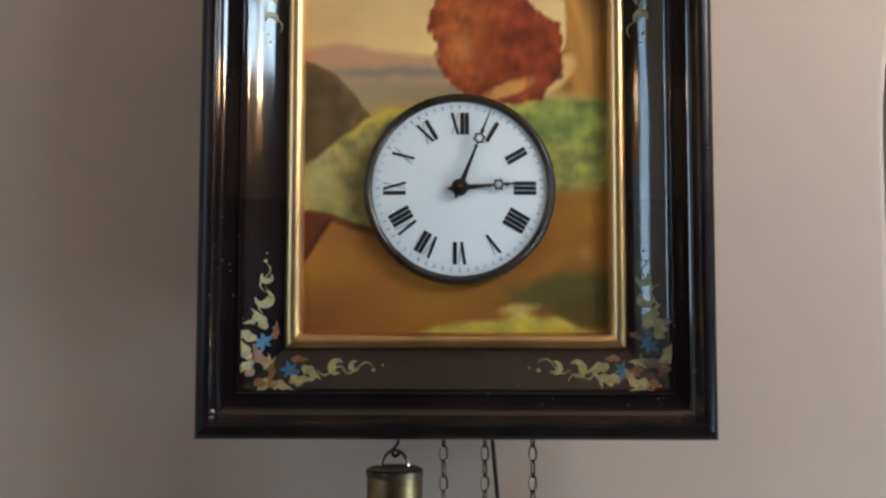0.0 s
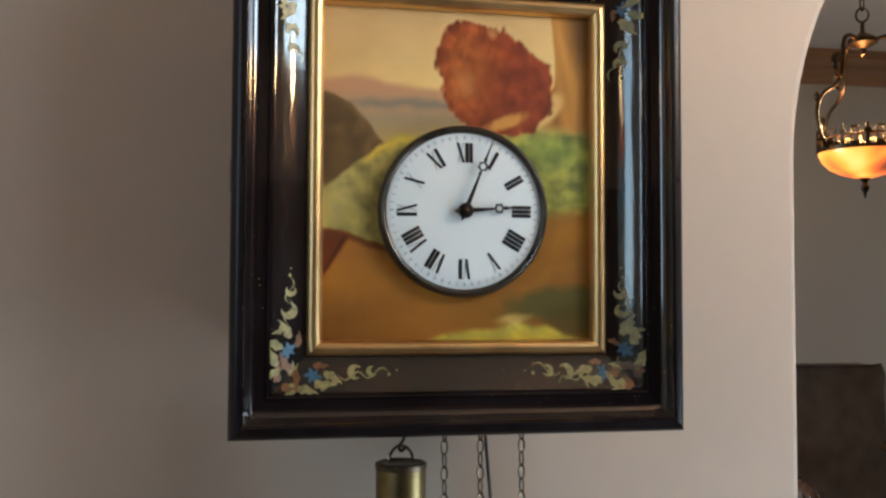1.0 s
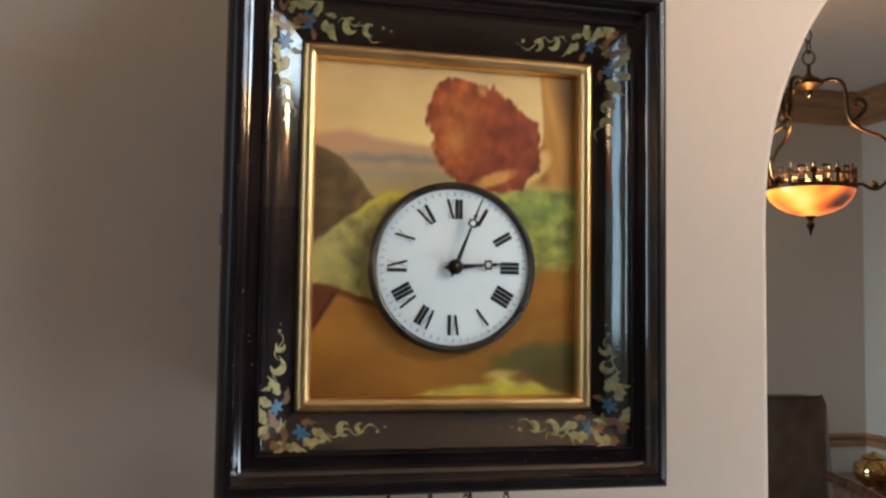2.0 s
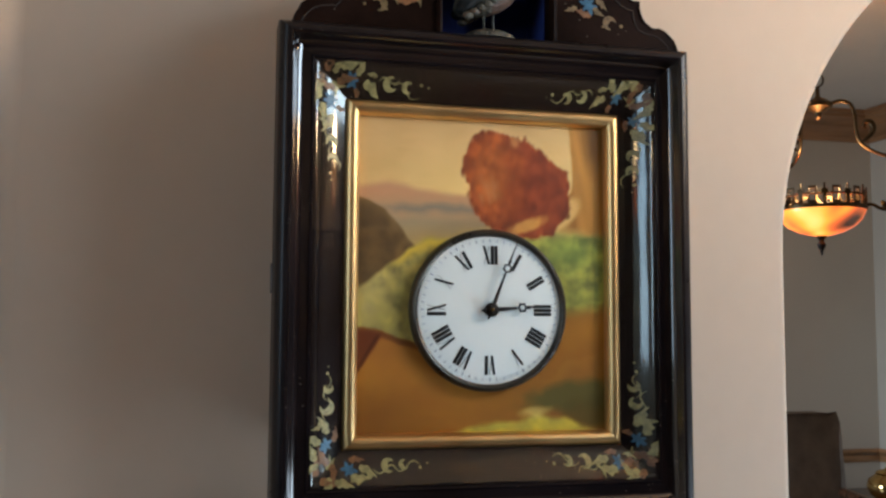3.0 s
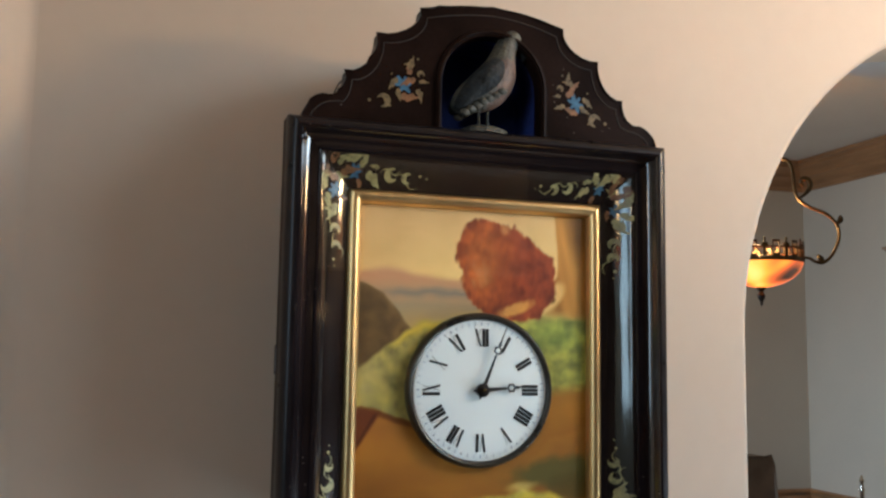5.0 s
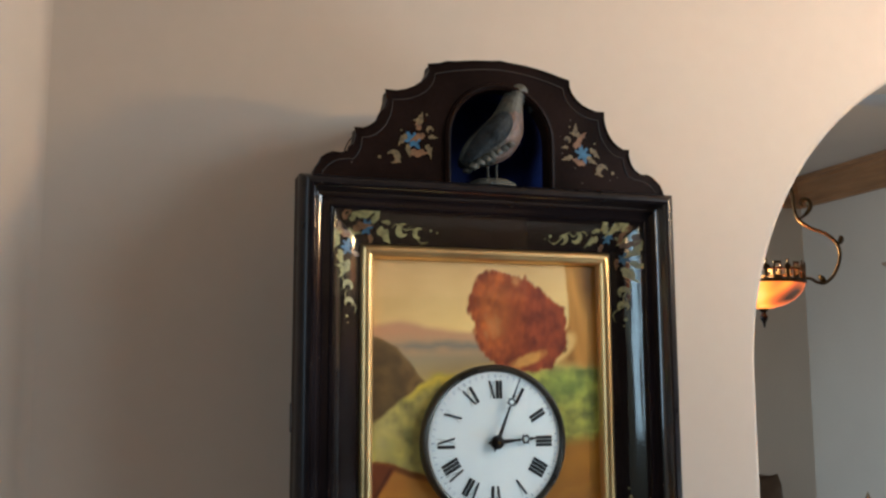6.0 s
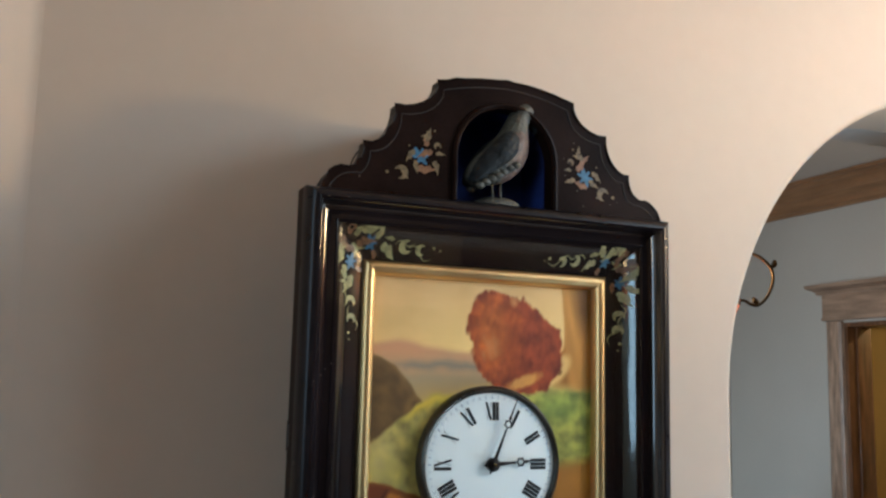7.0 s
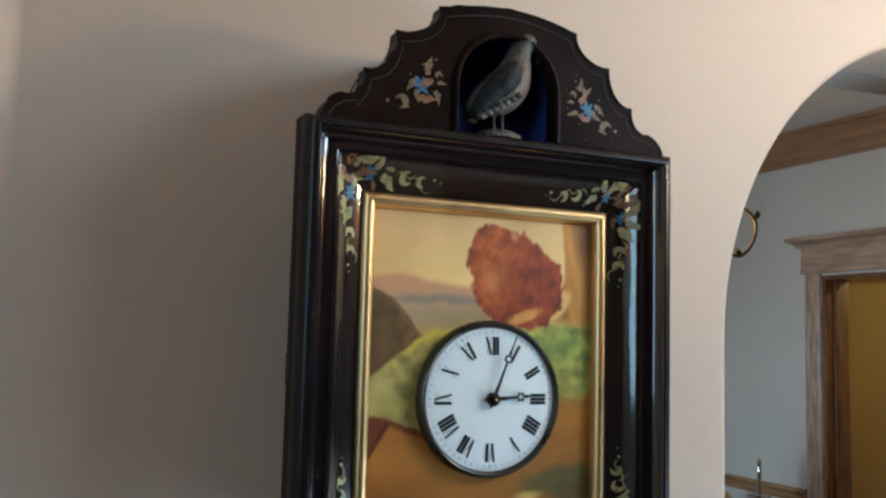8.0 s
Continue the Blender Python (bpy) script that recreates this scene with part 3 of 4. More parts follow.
# the painting
def paint_colours(x, z):
    """Landscape with a plain red-brown mass on a green bank; returns linear colour."""
    n1 = noise.fractal(Vector((x * 22, z * 22, 1.7)), 1.0, 2.0, 4)
    n2 = noise.fractal(Vector((x * 70, z * 70, 5.1)), 1.0, 2.0, 4)
    n3 = noise.noise(Vector((x * 260, z * 110, 9.0)))
    n4 = noise.noise(Vector((x * 60, z * 300, 3.0)))

    def step(v, soft):
        return min(1.0, max(0.0, 0.5 + v / soft))

    def over(c, k, top):
        return [a + (b - a) * k for a, b in zip(c, top)]

    def oval(cx, cz, rx, rz, lean=0.0):
        """Roughly the distance outside an oval that leans over."""
        u, v = x - cx, z - cz - lean * (x - cx)
        return (math.hypot(u / rx, v / rz) - 1) * min(rx, rz)

    def along(points):
        """Height of a line through (x, z) points."""
        for (xa, za), (xb, zb) in zip(points, points[1:]):
            if x <= xb or (xb, zb) == points[-1]:
                return za + (zb - za) * min(1.0, max(0.0, (x - xa) / (xb - xa)))

    wx, wz = x + 0.005 * n1, z + 0.004 * n1 + 0.0015 * n2
    # sky: brown towards the top corner, pale over the hills
    k = min(1, max(0, (z - 1.705) / 0.07))
    c = over((212, 184, 124), k, (186, 156, 112))
    c = over(c, 0.45 * step(-0.06 - x, 0.10), (176, 142, 98))
    c = over(c, 0.35 * step(x - 0.06, 0.06), (222, 196, 140))
    c = [v + 7 * n1 + 3 * n4 for v in c]
    # far hills, haze, tree line and plain
    ridge = along([(-0.13, 1.709), (-0.091, 1.715), (-0.069, 1.710), (-0.035, 1.706), (0.0, 1.703)]) + 0.0015 * n1 + 0.0008 * n2
    c = over(c, step(ridge - z, 0.006) * 0.85, (172, 128, 100))
    c = over(c, step(1.700 - wz, 0.010) * 0.7, (164, 136, 104))
    trees = max(0, 1 - abs(wz - 1.690 - 0.004 * n2) / 0.007) * step(x + 0.095, 0.03)
    c = over(c, trees * 0.75, (112, 112, 104))
    c = over(c, step(1.683 - wz, 0.010) * 0.9, (146, 132, 106))
    c = over(c, step(1.672 - wz, 0.012), (160, 138, 98))
    c = over(c, step(1.664 - wz + 0.15 * (x + 0.05), 0.010), (178, 152, 92))
    # dark rock with a lit crown
    rock = along([(-0.13, 1.700), (-0.112, 1.697), (-0.096, 1.689), (-0.082, 1.675), (-0.066, 1.656), (-0.05, 1.63)])
    inside = step(rock - wz, 0.003)
    c = over(c, inside, (100 + 22 * n2, 80 + 17 * n2, 54 + 8 * n2))
    c = over(c, inside * step(wz - rock + 0.006, 0.008) * 0.4, (134, 108, 74))
    c = over(c, inside * step(-0.105 - x + (1.68 - z) * 0.35, 0.03) * 0.35, (76, 62, 42))
    # the bush in front of it, yellow where the light falls
    brow = along([(-0.13, 1.612), (-0.112, 1.621), (-0.094, 1.638), (-0.075, 1.655), (-0.055, 1.664), (-0.02, 1.666)])
    k = step(brow - wz, 0.005) * step(0.02 - x, 0.03)
    c = over(c, k, (152 + 40 * n2 + 10 * n3, 140 + 34 * n2 + 9 * n3, 86 + 16 * n2))
    c = over(c, k * step(wz - brow + 0.008, 0.008) * step(x + 0.085, 0.02), (190, 168, 74))
    c = over(c, k * step(0.014 - math.hypot((wx + 0.112) / 0.9, (wz - 1.606)), 0.02) * 0.55, (176, 162, 112))
    c = over(c, k * step(-0.15 - 0.3 * math.sin(x * 150 + z * 60) + n2, 0.5) * step(1.612 - wz, 0.02) * 0.3, (128, 122, 64))
    # bank under the tree
    c = over(c, step(1.671 - wz + 0.10 * (x - 0.07) + 0.001 * n2, 0.008) * step(x - 0.005, 0.03), (136 + 52 * n2 + 8 * n3, 137 + 46 * n2 + 8 * n3, 74 + 16 * n2))
    c = over(c, step(0.016 - math.hypot((wx - 0.082) / 1.6, wz - 1.655), 0.018) * 0.5, (118, 140, 74))
    # tree trunk: lit flank, dark core, pale root with a knot
    edge = 0.0815 + 0.0015 * math.sin(z * 70) - max(0, 1.712 - z) * 0.55
    t = step(x + 0.0012 * n2 - edge, 0.0025) * step(wz - 1.676 + 0.1 * (x - 0.1), 0.010)
    grain = noise.noise(Vector((x * 130 + (z - 1.7) * 30, z * 14, 2.0)))
    c = over(c, t, (156 + 30 * grain, 112 + 24 * grain, 58 + 14 * grain))
    c = over(c, t * step(0.010 - abs(x - 0.096 - (1.745 - z) * 0.10), 0.014) * 0.6, (192, 146, 78))
    c = over(c, t * step(x - 0.092 - (1.775 - z) * 0.18, 0.012) * step(z - 1.735, 0.03) * 0.75, (104, 74, 38))
    c = over(c, t * step(x - 0.108 - (z - 1.70) * 0.05, 0.010) * 0.45, (120, 84, 40))
    c = over(c, step(-oval(0.073, 1.690, 0.017, 0.013, 0.55), 0.005) * 0.85, (204, 174, 116))
    c = over(c, step(0.0032 - math.hypot(x - 0.077, z - 1.689), 0.002) * 0.85, (92, 62, 34))
    c = over(c, step(0.0013 - math.hypot(x - 0.077, z - 1.689), 0.001) * 0.6, (170, 130, 74))
    # earth
    sill = along([(-0.13, 1.584), (-0.103, 1.580), (-0.086, 1.573), (-0.062, 1.568), (-0.02, 1.57)])
    c = over(c, step(sill - wz, 0.004) * step(0.03 - x, 0.03), (160 + 16 * n1, 112 + 14 * n1, 50))
    lip = along([(0.0, 1.590), (0.06, 1.595), (0.117, 1.603)])
    c = over(c, step(lip - wz, 0.010) * step(x, 0.03), (144 + 18 * n1, 102 + 14 * n1, 46))
    c = over(c, step(sill + 0.001 - wz, 0.003) * step(wz - sill + 0.006, 0.004) * step(-0.055 - x, 0.03) * 0.8, (96, 58, 32))
    c = over(c, step(-0.100 - wx + (wz - 1.576) * 0.6, 0.004) * step(sill - 0.002 - wz, 0.003) * step(wz - 1.530, 0.02), (98, 56, 34))
    c = over(c, 0.7 * step(0.0018 - abs(x + 0.104 - 0.6 * (z - 1.572)), 0.002) * step(1.577 - z, 0.004) * step(z - 1.540, 0.01), (66, 36, 22))
    c = over(c, step(1.530 - wz - 0.1 * x, 0.06) * 0.45, (116, 78, 34))
    c = over(c, step(-0.075 - x, 0.06) * step(1.522 - wz, 0.03) * 0.4, (90, 58, 28))
    c = over(c, 0.4 * step(n1 - 0.12, 0.25) * step(1.575 - wz, 0.02), (122, 82, 38))
    # low bushes and light grass at the foot
    c = over(c, step(-oval(0.084, 1.522, 0.046, 0.013, 0.12) + 0.003 * n2, 0.009) * 0.85, (84, 82, 48))
    c = over(c, step(-oval(0.100, 1.506, 0.024, 0.014) + 0.003 * n2, 0.010) * 0.8, (80, 72, 38))
    tuft = along([(-0.045, 1.484), (-0.034, 1.490), (-0.006, 1.497), (0.03, 1.500), (0.046, 1.506), (0.063, 1.500), (0.09, 1.494), (0.12, 1.486)]) + 0.003 * n2
    c = over(c, step(tuft - wz, 0.005) * step(x + 0.040, 0.02), (166 + 24 * n2, 152 + 20 * n2, 70))
    c = over(c, step(0.0045 - math.hypot((wx - 0.044) / 2.6, wz - 1.507), 0.004) * 0.6, (198, 180, 112))
    # the plain mass on the bank: a red-brown body, a tawny front, paler flecks
    j = 0.0022 * n2 + 0.0026 * n3
    head = min(oval(0.006, 1.733, 0.0295, 0.033), oval(0.008, 1.712, 0.0265, 0.036))
    body = max(oval(0.042, 1.713, 0.0385, 0.0475), 0.8 * (z - 1.762 + 0.72 * (x - 0.034)))
    chest = oval(0.026, 1.688, 0.025, 0.024)
    k = step(-(min(head, body, chest) + j), 0.0025) * step(z - 1.664 - 0.05 * x, 0.005)
    c = over(c, k, (126 + 30 * n2 + 12 * n3, 62 + 18 * n2 + 7 * n3, 38 + 10 * n2))
    front = k * step(-(head + 0.5 * j), 0.012)
    c = over(c, front * 0.8, (148 + 44 * n2 + 30 * n3, 82 + 28 * n2 + 20 * n3, 44 + 14 * n2))
    c = over(c, k * step(-oval(0.024, 1.706, 0.010, 0.030, -0.4), 0.016) * 0.5, (112, 54, 30))
    c = over(c, k * step(-oval(0.004, 1.724, 0.016, 0.026) - 3 * j, 0.010) * 0.32, (178, 116, 62))
    c = over(c, k * step(-oval(0.000, 1.710, 0.0075, 0.010) - 3 * j, 0.006) * 0.28, (200, 160, 108))
    c = over(c, k * step(-oval(0.026, 1.757, 0.0042, 0.0052), 0.004) * 0.6, (198, 150, 96))
    c = over(c, step(-oval(0.039, 1.679, 0.018, 0.0058, 0.35) - 0.5 * j, 0.004), (184 + 14 * n2, 136 + 12 * n2, 74))
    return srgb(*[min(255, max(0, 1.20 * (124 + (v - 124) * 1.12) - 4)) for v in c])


def painting():
    nx, nz = 216, 262
    xs, zs = np.linspace(GC - 0.117, GC + 0.117, nx), np.linspace(GZ0 + 0.0134, GZ1 - 0.0134, nz)
    bm = bmesh.new()
    lay = bm.verts.layers.float_color.new("paint")
    grid = []
    for x in xs:
        col = []
        for z in zs:
            v = bm.verts.new((x, 0.0042, z))
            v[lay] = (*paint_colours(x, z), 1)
            col.append(v)
        grid.append(col)
    for i in range(nx - 1):
        for j in range(nz - 1):
            bm.faces.new((grid[i][j], grid[i + 1][j], grid[i + 1][j + 1], grid[i][j + 1]))
    part("painting", bm, PAINTING, clock, "oil landscape with rocks, grass and a red-brown mass")


painting()
bm = bmesh.new()
box(bm, GC - 0.119, GC + 0.119, 0.0046, 0.0085, GZ0 + 0.012, GZ1 - 0.012)
part("painting_panel", bm, JAMB_WOOD, clock)
bm = bmesh.new()
box(bm, GC - GX - 0.0300, GC + GX + 0.0300, TOP_Y - 0.0018, TOP_Y - 0.0006, GZ0 - 0.0300, GZ1 + 0.0300)
pane = part("glass_pane", bm, GLASS, clock, "clear old glass pane", smooth=0)
pane.visible_shadow = False

# dial
FACE = pose(0, 0, DIAL_Z, 90, 0, 0)   # local z towards the viewer, local y up
bm = bmesh.new()
lathe(bm, [(0.0, 0.0052), (0.02, 0.0051), (0.04, 0.0046), (0.058, 0.0036), (0.0676, 0.0027), (0.0676, -0.003)], FACE, 64)
dial = part("dial", bm, ENAMEL, clock, "white enamel dial with black Roman numerals")


def dome(r):
    return 0.0052 - 0.0024 * (r / 0.0662) ** 2


def stroke(bm, u0, r0, u1, r1, w, turn_deg):
    """A painted bar from (u0, r0) to (u1, r1) in a numeral's own upright frame, turned round the dial."""
    a = radians(turn_deg)
    e = Vector((u1 - u0, r1 - r0)).normalized()
    nrm = Vector((1, 0)) if abs(e.x) < 0.9 else Vector((0, 1))
    n = 4
    rings = []
    for k in range(n + 1):
        t = k / n
        ring = []
        for s in (-1, 1):
            u, r = u0 + (u1 - u0) * t + nrm.x * s * w / 2, r0 + (r1 - r0) * t + nrm.y * s * w / 2
            x, y = u * math.cos(a) + r * math.sin(a), -u * math.sin(a) + r * math.cos(a)
            ring.append(FACE @ Vector((x, y, dome(math.hypot(x, y)) + 0.0006)))
        rings.append(ring)
    loft(bm, rings, closed_ring=False)


RO, RI = 0.0583, 0.0412
WIDE, SLANT, THIN = 0.0030, 0.0021, 0.00045


def numeral(text, turn_deg):
    widths = {"I": 0.0036, "V": 0.0072, "X": 0.0074}
    total = sum(widths[c] for c in text)
    bm = bmesh.new()
    u = -total / 2
    for c in text:
        w = widths[c]
        m = u + w / 2
        if c == "I":
            stroke(bm, m, RI, m, RO, WIDE, turn_deg)
        elif c == "V":
            stroke(bm, m - 0.0022, RO, m + 0.0004, RI, SLANT, turn_deg)
            stroke(bm, m + 0.0026, RO, m + 0.0002, RI, THIN, turn_deg)
        else:
            stroke(bm, m - 0.0024, RO, m + 0.0024, RI, SLANT, turn_deg)
            stroke(bm, m + 0.0024, RO, m - 0.0024, RI, THIN, turn_deg)
        u += w
    part("numeral", bm, INK, dial)


for i, text in enumerate(["XII", "I", "II", "III", "IIII", "V", "VI", "VII", "VIII", "IX", "X", "XI"]):
    numeral(text, i * 30)
bm = bmesh.new()
for i in range(60):
    stroke(bm, 0, 0.0612, 0, 0.0642, 0.0009 if i % 5 else 0.0013, i * 6)
tagged(part("minute_track", bm, TICK_INK, dial, "faint blue minute ticks"), kind="stuff")
bm = bmesh.new()
lathe(bm, [(0.0668, 0.0022), (0.0671, 0.0044), (0.0682, 0.0060), (0.0702, 0.0066), (0.0722, 0.0056), (0.0735, 0.0030), (0.0739, 0.0), (0.0739, -0.0042)], FACE, 72)
part("bezel", bm, BEZEL, clock, "dark bronze bezel ring")


def clock_pointer(name, length, turn_deg, star, lift):
    bm = bmesh.new()
    a = radians(turn_deg)

    def at(u, r, h):
        return FACE @ Vector((u * math.cos(a) + r * math.sin(a), -u * math.sin(a) + r * math.cos(a), h))

    def bar(line):
        rings = []
        for r, w in line:
            rings.append([at(-w, r, lift), at(w, r, lift), at(w * 0.5, r, lift + 0.0010), at(-w * 0.5, r, lift + 0.0010)])
        loft(bm, rings, caps=True)

    bar([(-0.0095, 0.0003), (-0.007, 0.0014), (0.0, 0.0024), (0.012, 0.0018), (star - 0.008, 0.0010), (star - 0.0062, 0.0016), (star - 0.0048, 0.0006)])
    bar([(star + 0.0045, 0.0009), (star + 0.006, 0.0019), (star + 0.008, 0.0010), (length, 0.0003)])
    ring = [at((0.0042 if k % 2 else 0.0028) * math.cos(k * math.pi / 6), star + (0.0042 if k % 2 else 0.0028) * math.sin(k * math.pi / 6), lift + 0.0005) for k in range(12)]
    tube(bm, ring, 0.0010, 5, closed=True)
    part(name, bm, STEEL, clock, "blackened steel clock pointer with a pierced star")


clock_pointer("hour_hand", 0.0475, 85.5, 0.0295, 0.0075)
clock_pointer("minute_hand", 0.0655, 21.5, 0.0405, 0.0092)
bm = bmesh.new()
lathe(bm, [(0.0, 0.0135), (0.0018, 0.0132), (0.0022, 0.0118), (0.0058, 0.0112), (0.0066, 0.0100), (0.0062, 0.0070), (0.0062, 0.0045)], FACE, 24)
part("hub", bm, STEEL, clock)
bm = bmesh.new()
lathe(bm, [(0.0, 0.0148), (0.0014, 0.0144), (0.0017, 0.0130), (0.0017, 0.012)], FACE, 12)
part("centre_pin", bm, POLISHED, clock, "small brass centre pin")

# crest
CREST_Z0, CREST_Y = 1.838, -0.026


def crest_side(tips, inset):
    """Half of the crest's edge, from its middle outwards, as (distance from the middle, height)."""
    pts = []
    for i in range(9):
        a = i / 8
        pts.append((tips[0][0] * a, 1.970 - (1.970 - tips[0][1]) * a * a))
    for (xa, za), (xb, zb) in zip(tips[:3], tips[1:4]):
        for k in range(1, 8):
            q = math.pi / 2 * k / 7
            pts.append((xb - (xb - xa) * math.cos(q), za - (za - zb) * math.sin(q)))
    for k in range(1, 8):
        q = math.pi / 2 * k / 7
        pts.append((tips[3][0] + (tips[4][0] - tips[3][0]) * math.sin(q), tips[4][1] + (tips[3][1] - tips[4][1]) * math.cos(q)))
    if inset:
        pts = [(max(0, x - inset * 0.75), z - inset * (1.0 if z > 1.87 else 0.7)) for x, z in pts if z > CREST_Z0 + 0.006]
    return pts


def crest_outline(inset=0.0):
    right = crest_side([(0.0735, 1.957), (0.1115, 1.927), (0.1385, 1.8895), (0.1535, 1.8655), (0.1785, CREST_Z0)], inset)
    left = crest_side([(0.0725, 1.960), (0.1145, 1.931), (0.144, 1.892), (0.159, 1.868), (0.185, CREST_Z0)], inset)
    return [(-x, z) for x, z in left[1:]][::-1] + right


def niche_outline(r, base):
    zc = 1.8915
    return [(-r, base)] + [(-r * math.cos(a), zc + r * math.sin(a)) for a in [math.pi * i / 20 for i in range(21)]] + [(r, base)]


def crest():
    bm = bmesh.new()
    out, hole = crest_outline(), niche_outline(0.0505, 1.846)
    slab(bm, out, [hole], CREST_Y, -0.010)
    front = [e for e in bm.edges if len(e.link_faces) == 2 and e.calc_face_angle(0) > 1.2 and all(abs(v.co.y - CREST_Y) < 1e-5 for v in e.verts)]
    bmesh.ops.bevel(bm, geom=front, offset=0.0018, segments=2, affect="EDGES", profile=0.6)
    part("crest", bm, CREST_LACQUER, clock, "scalloped brown-black crest board", smooth=0)
    bm = bmesh.new()
    tube(bm, [(x, CREST_Y - 0.0002, z) for x, z in crest_outline(0.008)], 0.0006, 5)
    part("crest_line", bm, LINE_PAINT, clock, "faded painted line along the crest edge")
    bm = bmesh.new()
    tube(bm, [(x, CREST_Y - 0.0008, z) for x, z in niche_outline(0.0545, 1.846)], 0.0024, 6)
    part("niche_trim", bm, CREST_LACQUER, clock)
    # niche: arched tunnel and painted back
    bm = bmesh.new()
    ln = niche_outline(0.0508, 1.842)
    loft(bm, [[(x, -0.0105, z) for x, z in ln], [(x, 0.040, z) for x, z in ln]], closed_ring=True)
    part("niche", bm, NICHE_BLUE, clock, "dark blue painted niche")
    bm = bmesh.new()
    slab(bm, niche_outline(0.056, 1.840), [], 0.0400, 0.044)
    part("niche_back", bm, NICHE_BLUE, clock, "dark blue painted niche back")
    bm = bmesh.new()
    box(bm, -0.062, 0.062, 0.047, WALL_Y - 0.002, 1.83, 1.95, 0.004)
    part("niche_case", bm, CREST_LACQUER, clock)
    # the sill between crest and frame
    bm = bmesh.new()
    prof = [(-0.0285, 1.8395), (-0.0295, 1.8418), (-0.0285, 1.8445), (-0.0262, 1.8460), (0.014, 1.8460), (0.014, 1.8395)]
    loft(bm, [[(x, y, z) for y, z in prof] for x in (-0.1835, 0.1815)], caps=True)
    part("crest_sill", bm, CREST_LACQUER, clock)


crest()


bm = bmesh.new()
tube(bm, curve_through([(-0.152, -0.012, 1.872), (-0.150, -0.013, 1.878), (-0.146, -0.014, 1.885), (-0.140, -0.013, 1.889), (-0.136, -0.012, 1.893)], 4), 0.0007, 6)
tube(bm, curve_through([(-0.144, -0.014, 1.887), (-0.142, -0.015, 1.890), (-0.1435, -0.016, 1.892)], 4), 0.0006, 6)
part("bent_wire", bm, STEEL, clock, "loose bent wire on the crest")


# painted ornaments on frame and crest
LIFT = [0]


def flat_shape(bm, pts, place, mat):
    """A small painted shape: a fan of (u, v) points set on a surface."""
    c = (sum(p[0] for p in pts) / len(pts), sum(p[1] for p in pts) / len(pts))
    vc = bm.verts.new(place(*c))
    vs = [bm.verts.new(place(*p)) for p in pts]
    for i in range(len(vs)):
        bm.faces.new((vc, vs[i], vs[(i + 1) % len(vs)])).material_index = mat


def leaf_shape(u, v, size, ang, bend=0.5, fat=0.34):
    """A curling acanthus-like leaf with a lobed outer edge and a thin tip."""
    a = radians(ang)
    up, down = [], []
    n = 12
    for k in range(n + 1):
        t = k / n
        w = fat * size * math.sin(math.pi * t ** 0.7) * (1 + 0.30 * math.sin(t * 15))
        s, h = size * (t - 0.25 * abs(bend) * t * t), bend * size * t * t
        up.append((s, h + w * 0.62))
        down.append((s, h - w * 0.38))
    return [(u + s * math.cos(a) - h * math.sin(a), v + s * math.sin(a) + h * math.cos(a)) for s, h in up + down[::-1][1:-1]]


def flower_shape(u, v, size, ang, petals=6):
    n = petals * 5
    out = []
    for k in range(n):
        q = 2 * math.pi * k / n
        r = size * (0.80 + 0.30 * math.cos(petals * q) + 0.14 * math.sin(2 * q + ang) + 0.08 * math.sin(11 * q))
        out.append((u + r * math.cos(q + radians(ang)), v + r * math.sin(q + radians(ang))))
    return out


def crescent_shape(bm, u, v, size, ang, place, mat):
    a = radians(ang)
    n = 12
    ring = []
    for k in range(n + 1):
        q = a + radians(-140) + radians(280) * k / n
        th = size * 1.05 * math.sin(math.pi * k / n) + 0.0003
        ring.append([place(u + size * math.cos(q), v + size * math.sin(q)), place(u + (size - th) * math.cos(q), v + (size - th) * math.sin(q))])
    loft(bm, ring, closed_ring=False, mat=mat)


def stem_shape(bm, u, v, size, ang, place):
    """A thin wavering painted stem."""
    a = radians(ang)
    ring = []
    for k in range(15):
        t = k / 14
        p, q = size * t, 0.16 * size * math.sin(t * 2 * math.pi)
        w = 0.00045 * (0.5 + math.sin(math.pi * t))
        ring.append([place(u + p * math.cos(a) - (q + e) * math.sin(a), v + p * math.sin(a) + (q + e) * math.cos(a)) for e in (-w, w)])
    loft(bm, ring, closed_ring=False)


MOTIF = [("leaf", 0.000, 0.021, 0.016, 35, 1), ("leaf", 0.003, 0.012, 0.014, -30, 0), ("leaf", 0.008, 0.020, 0.015, 70, 0), ("leaf", 0.010, 0.010, 0.016, 60, 1),
         ("leaf", 0.012, 0.025, 0.018, -12, 0), ("flower", 0.024, 0.0145, 0.0062, 10, 2), ("leaf", 0.026, 0.008, 0.012, -35, 1), ("leaf", 0.027, 0.019, 0.017, 28, 0),
         ("leaf", 0.034, 0.013, 0.018, -8, 0), ("leaf", 0.044, 0.019, 0.010, 130, 0), ("crescent", 0.058, 0.0130, 0.0058, 200, 0), ("stem", 0.046, 0.0150, 0.0200, 8, 0),
         ("crescent", 0.0735, 0.0120, 0.0046, 170, 0), ("stem", 0.062, 0.0135, 0.0240, -6, 0), ("dot", 0.0865, 0.0140, 0.0014, 0, 0), ("dot", 0.0930, 0.0120, 0.0008, 0, 0), ("leaf", 0.002, 0.004, 0.010, 55, 0)]


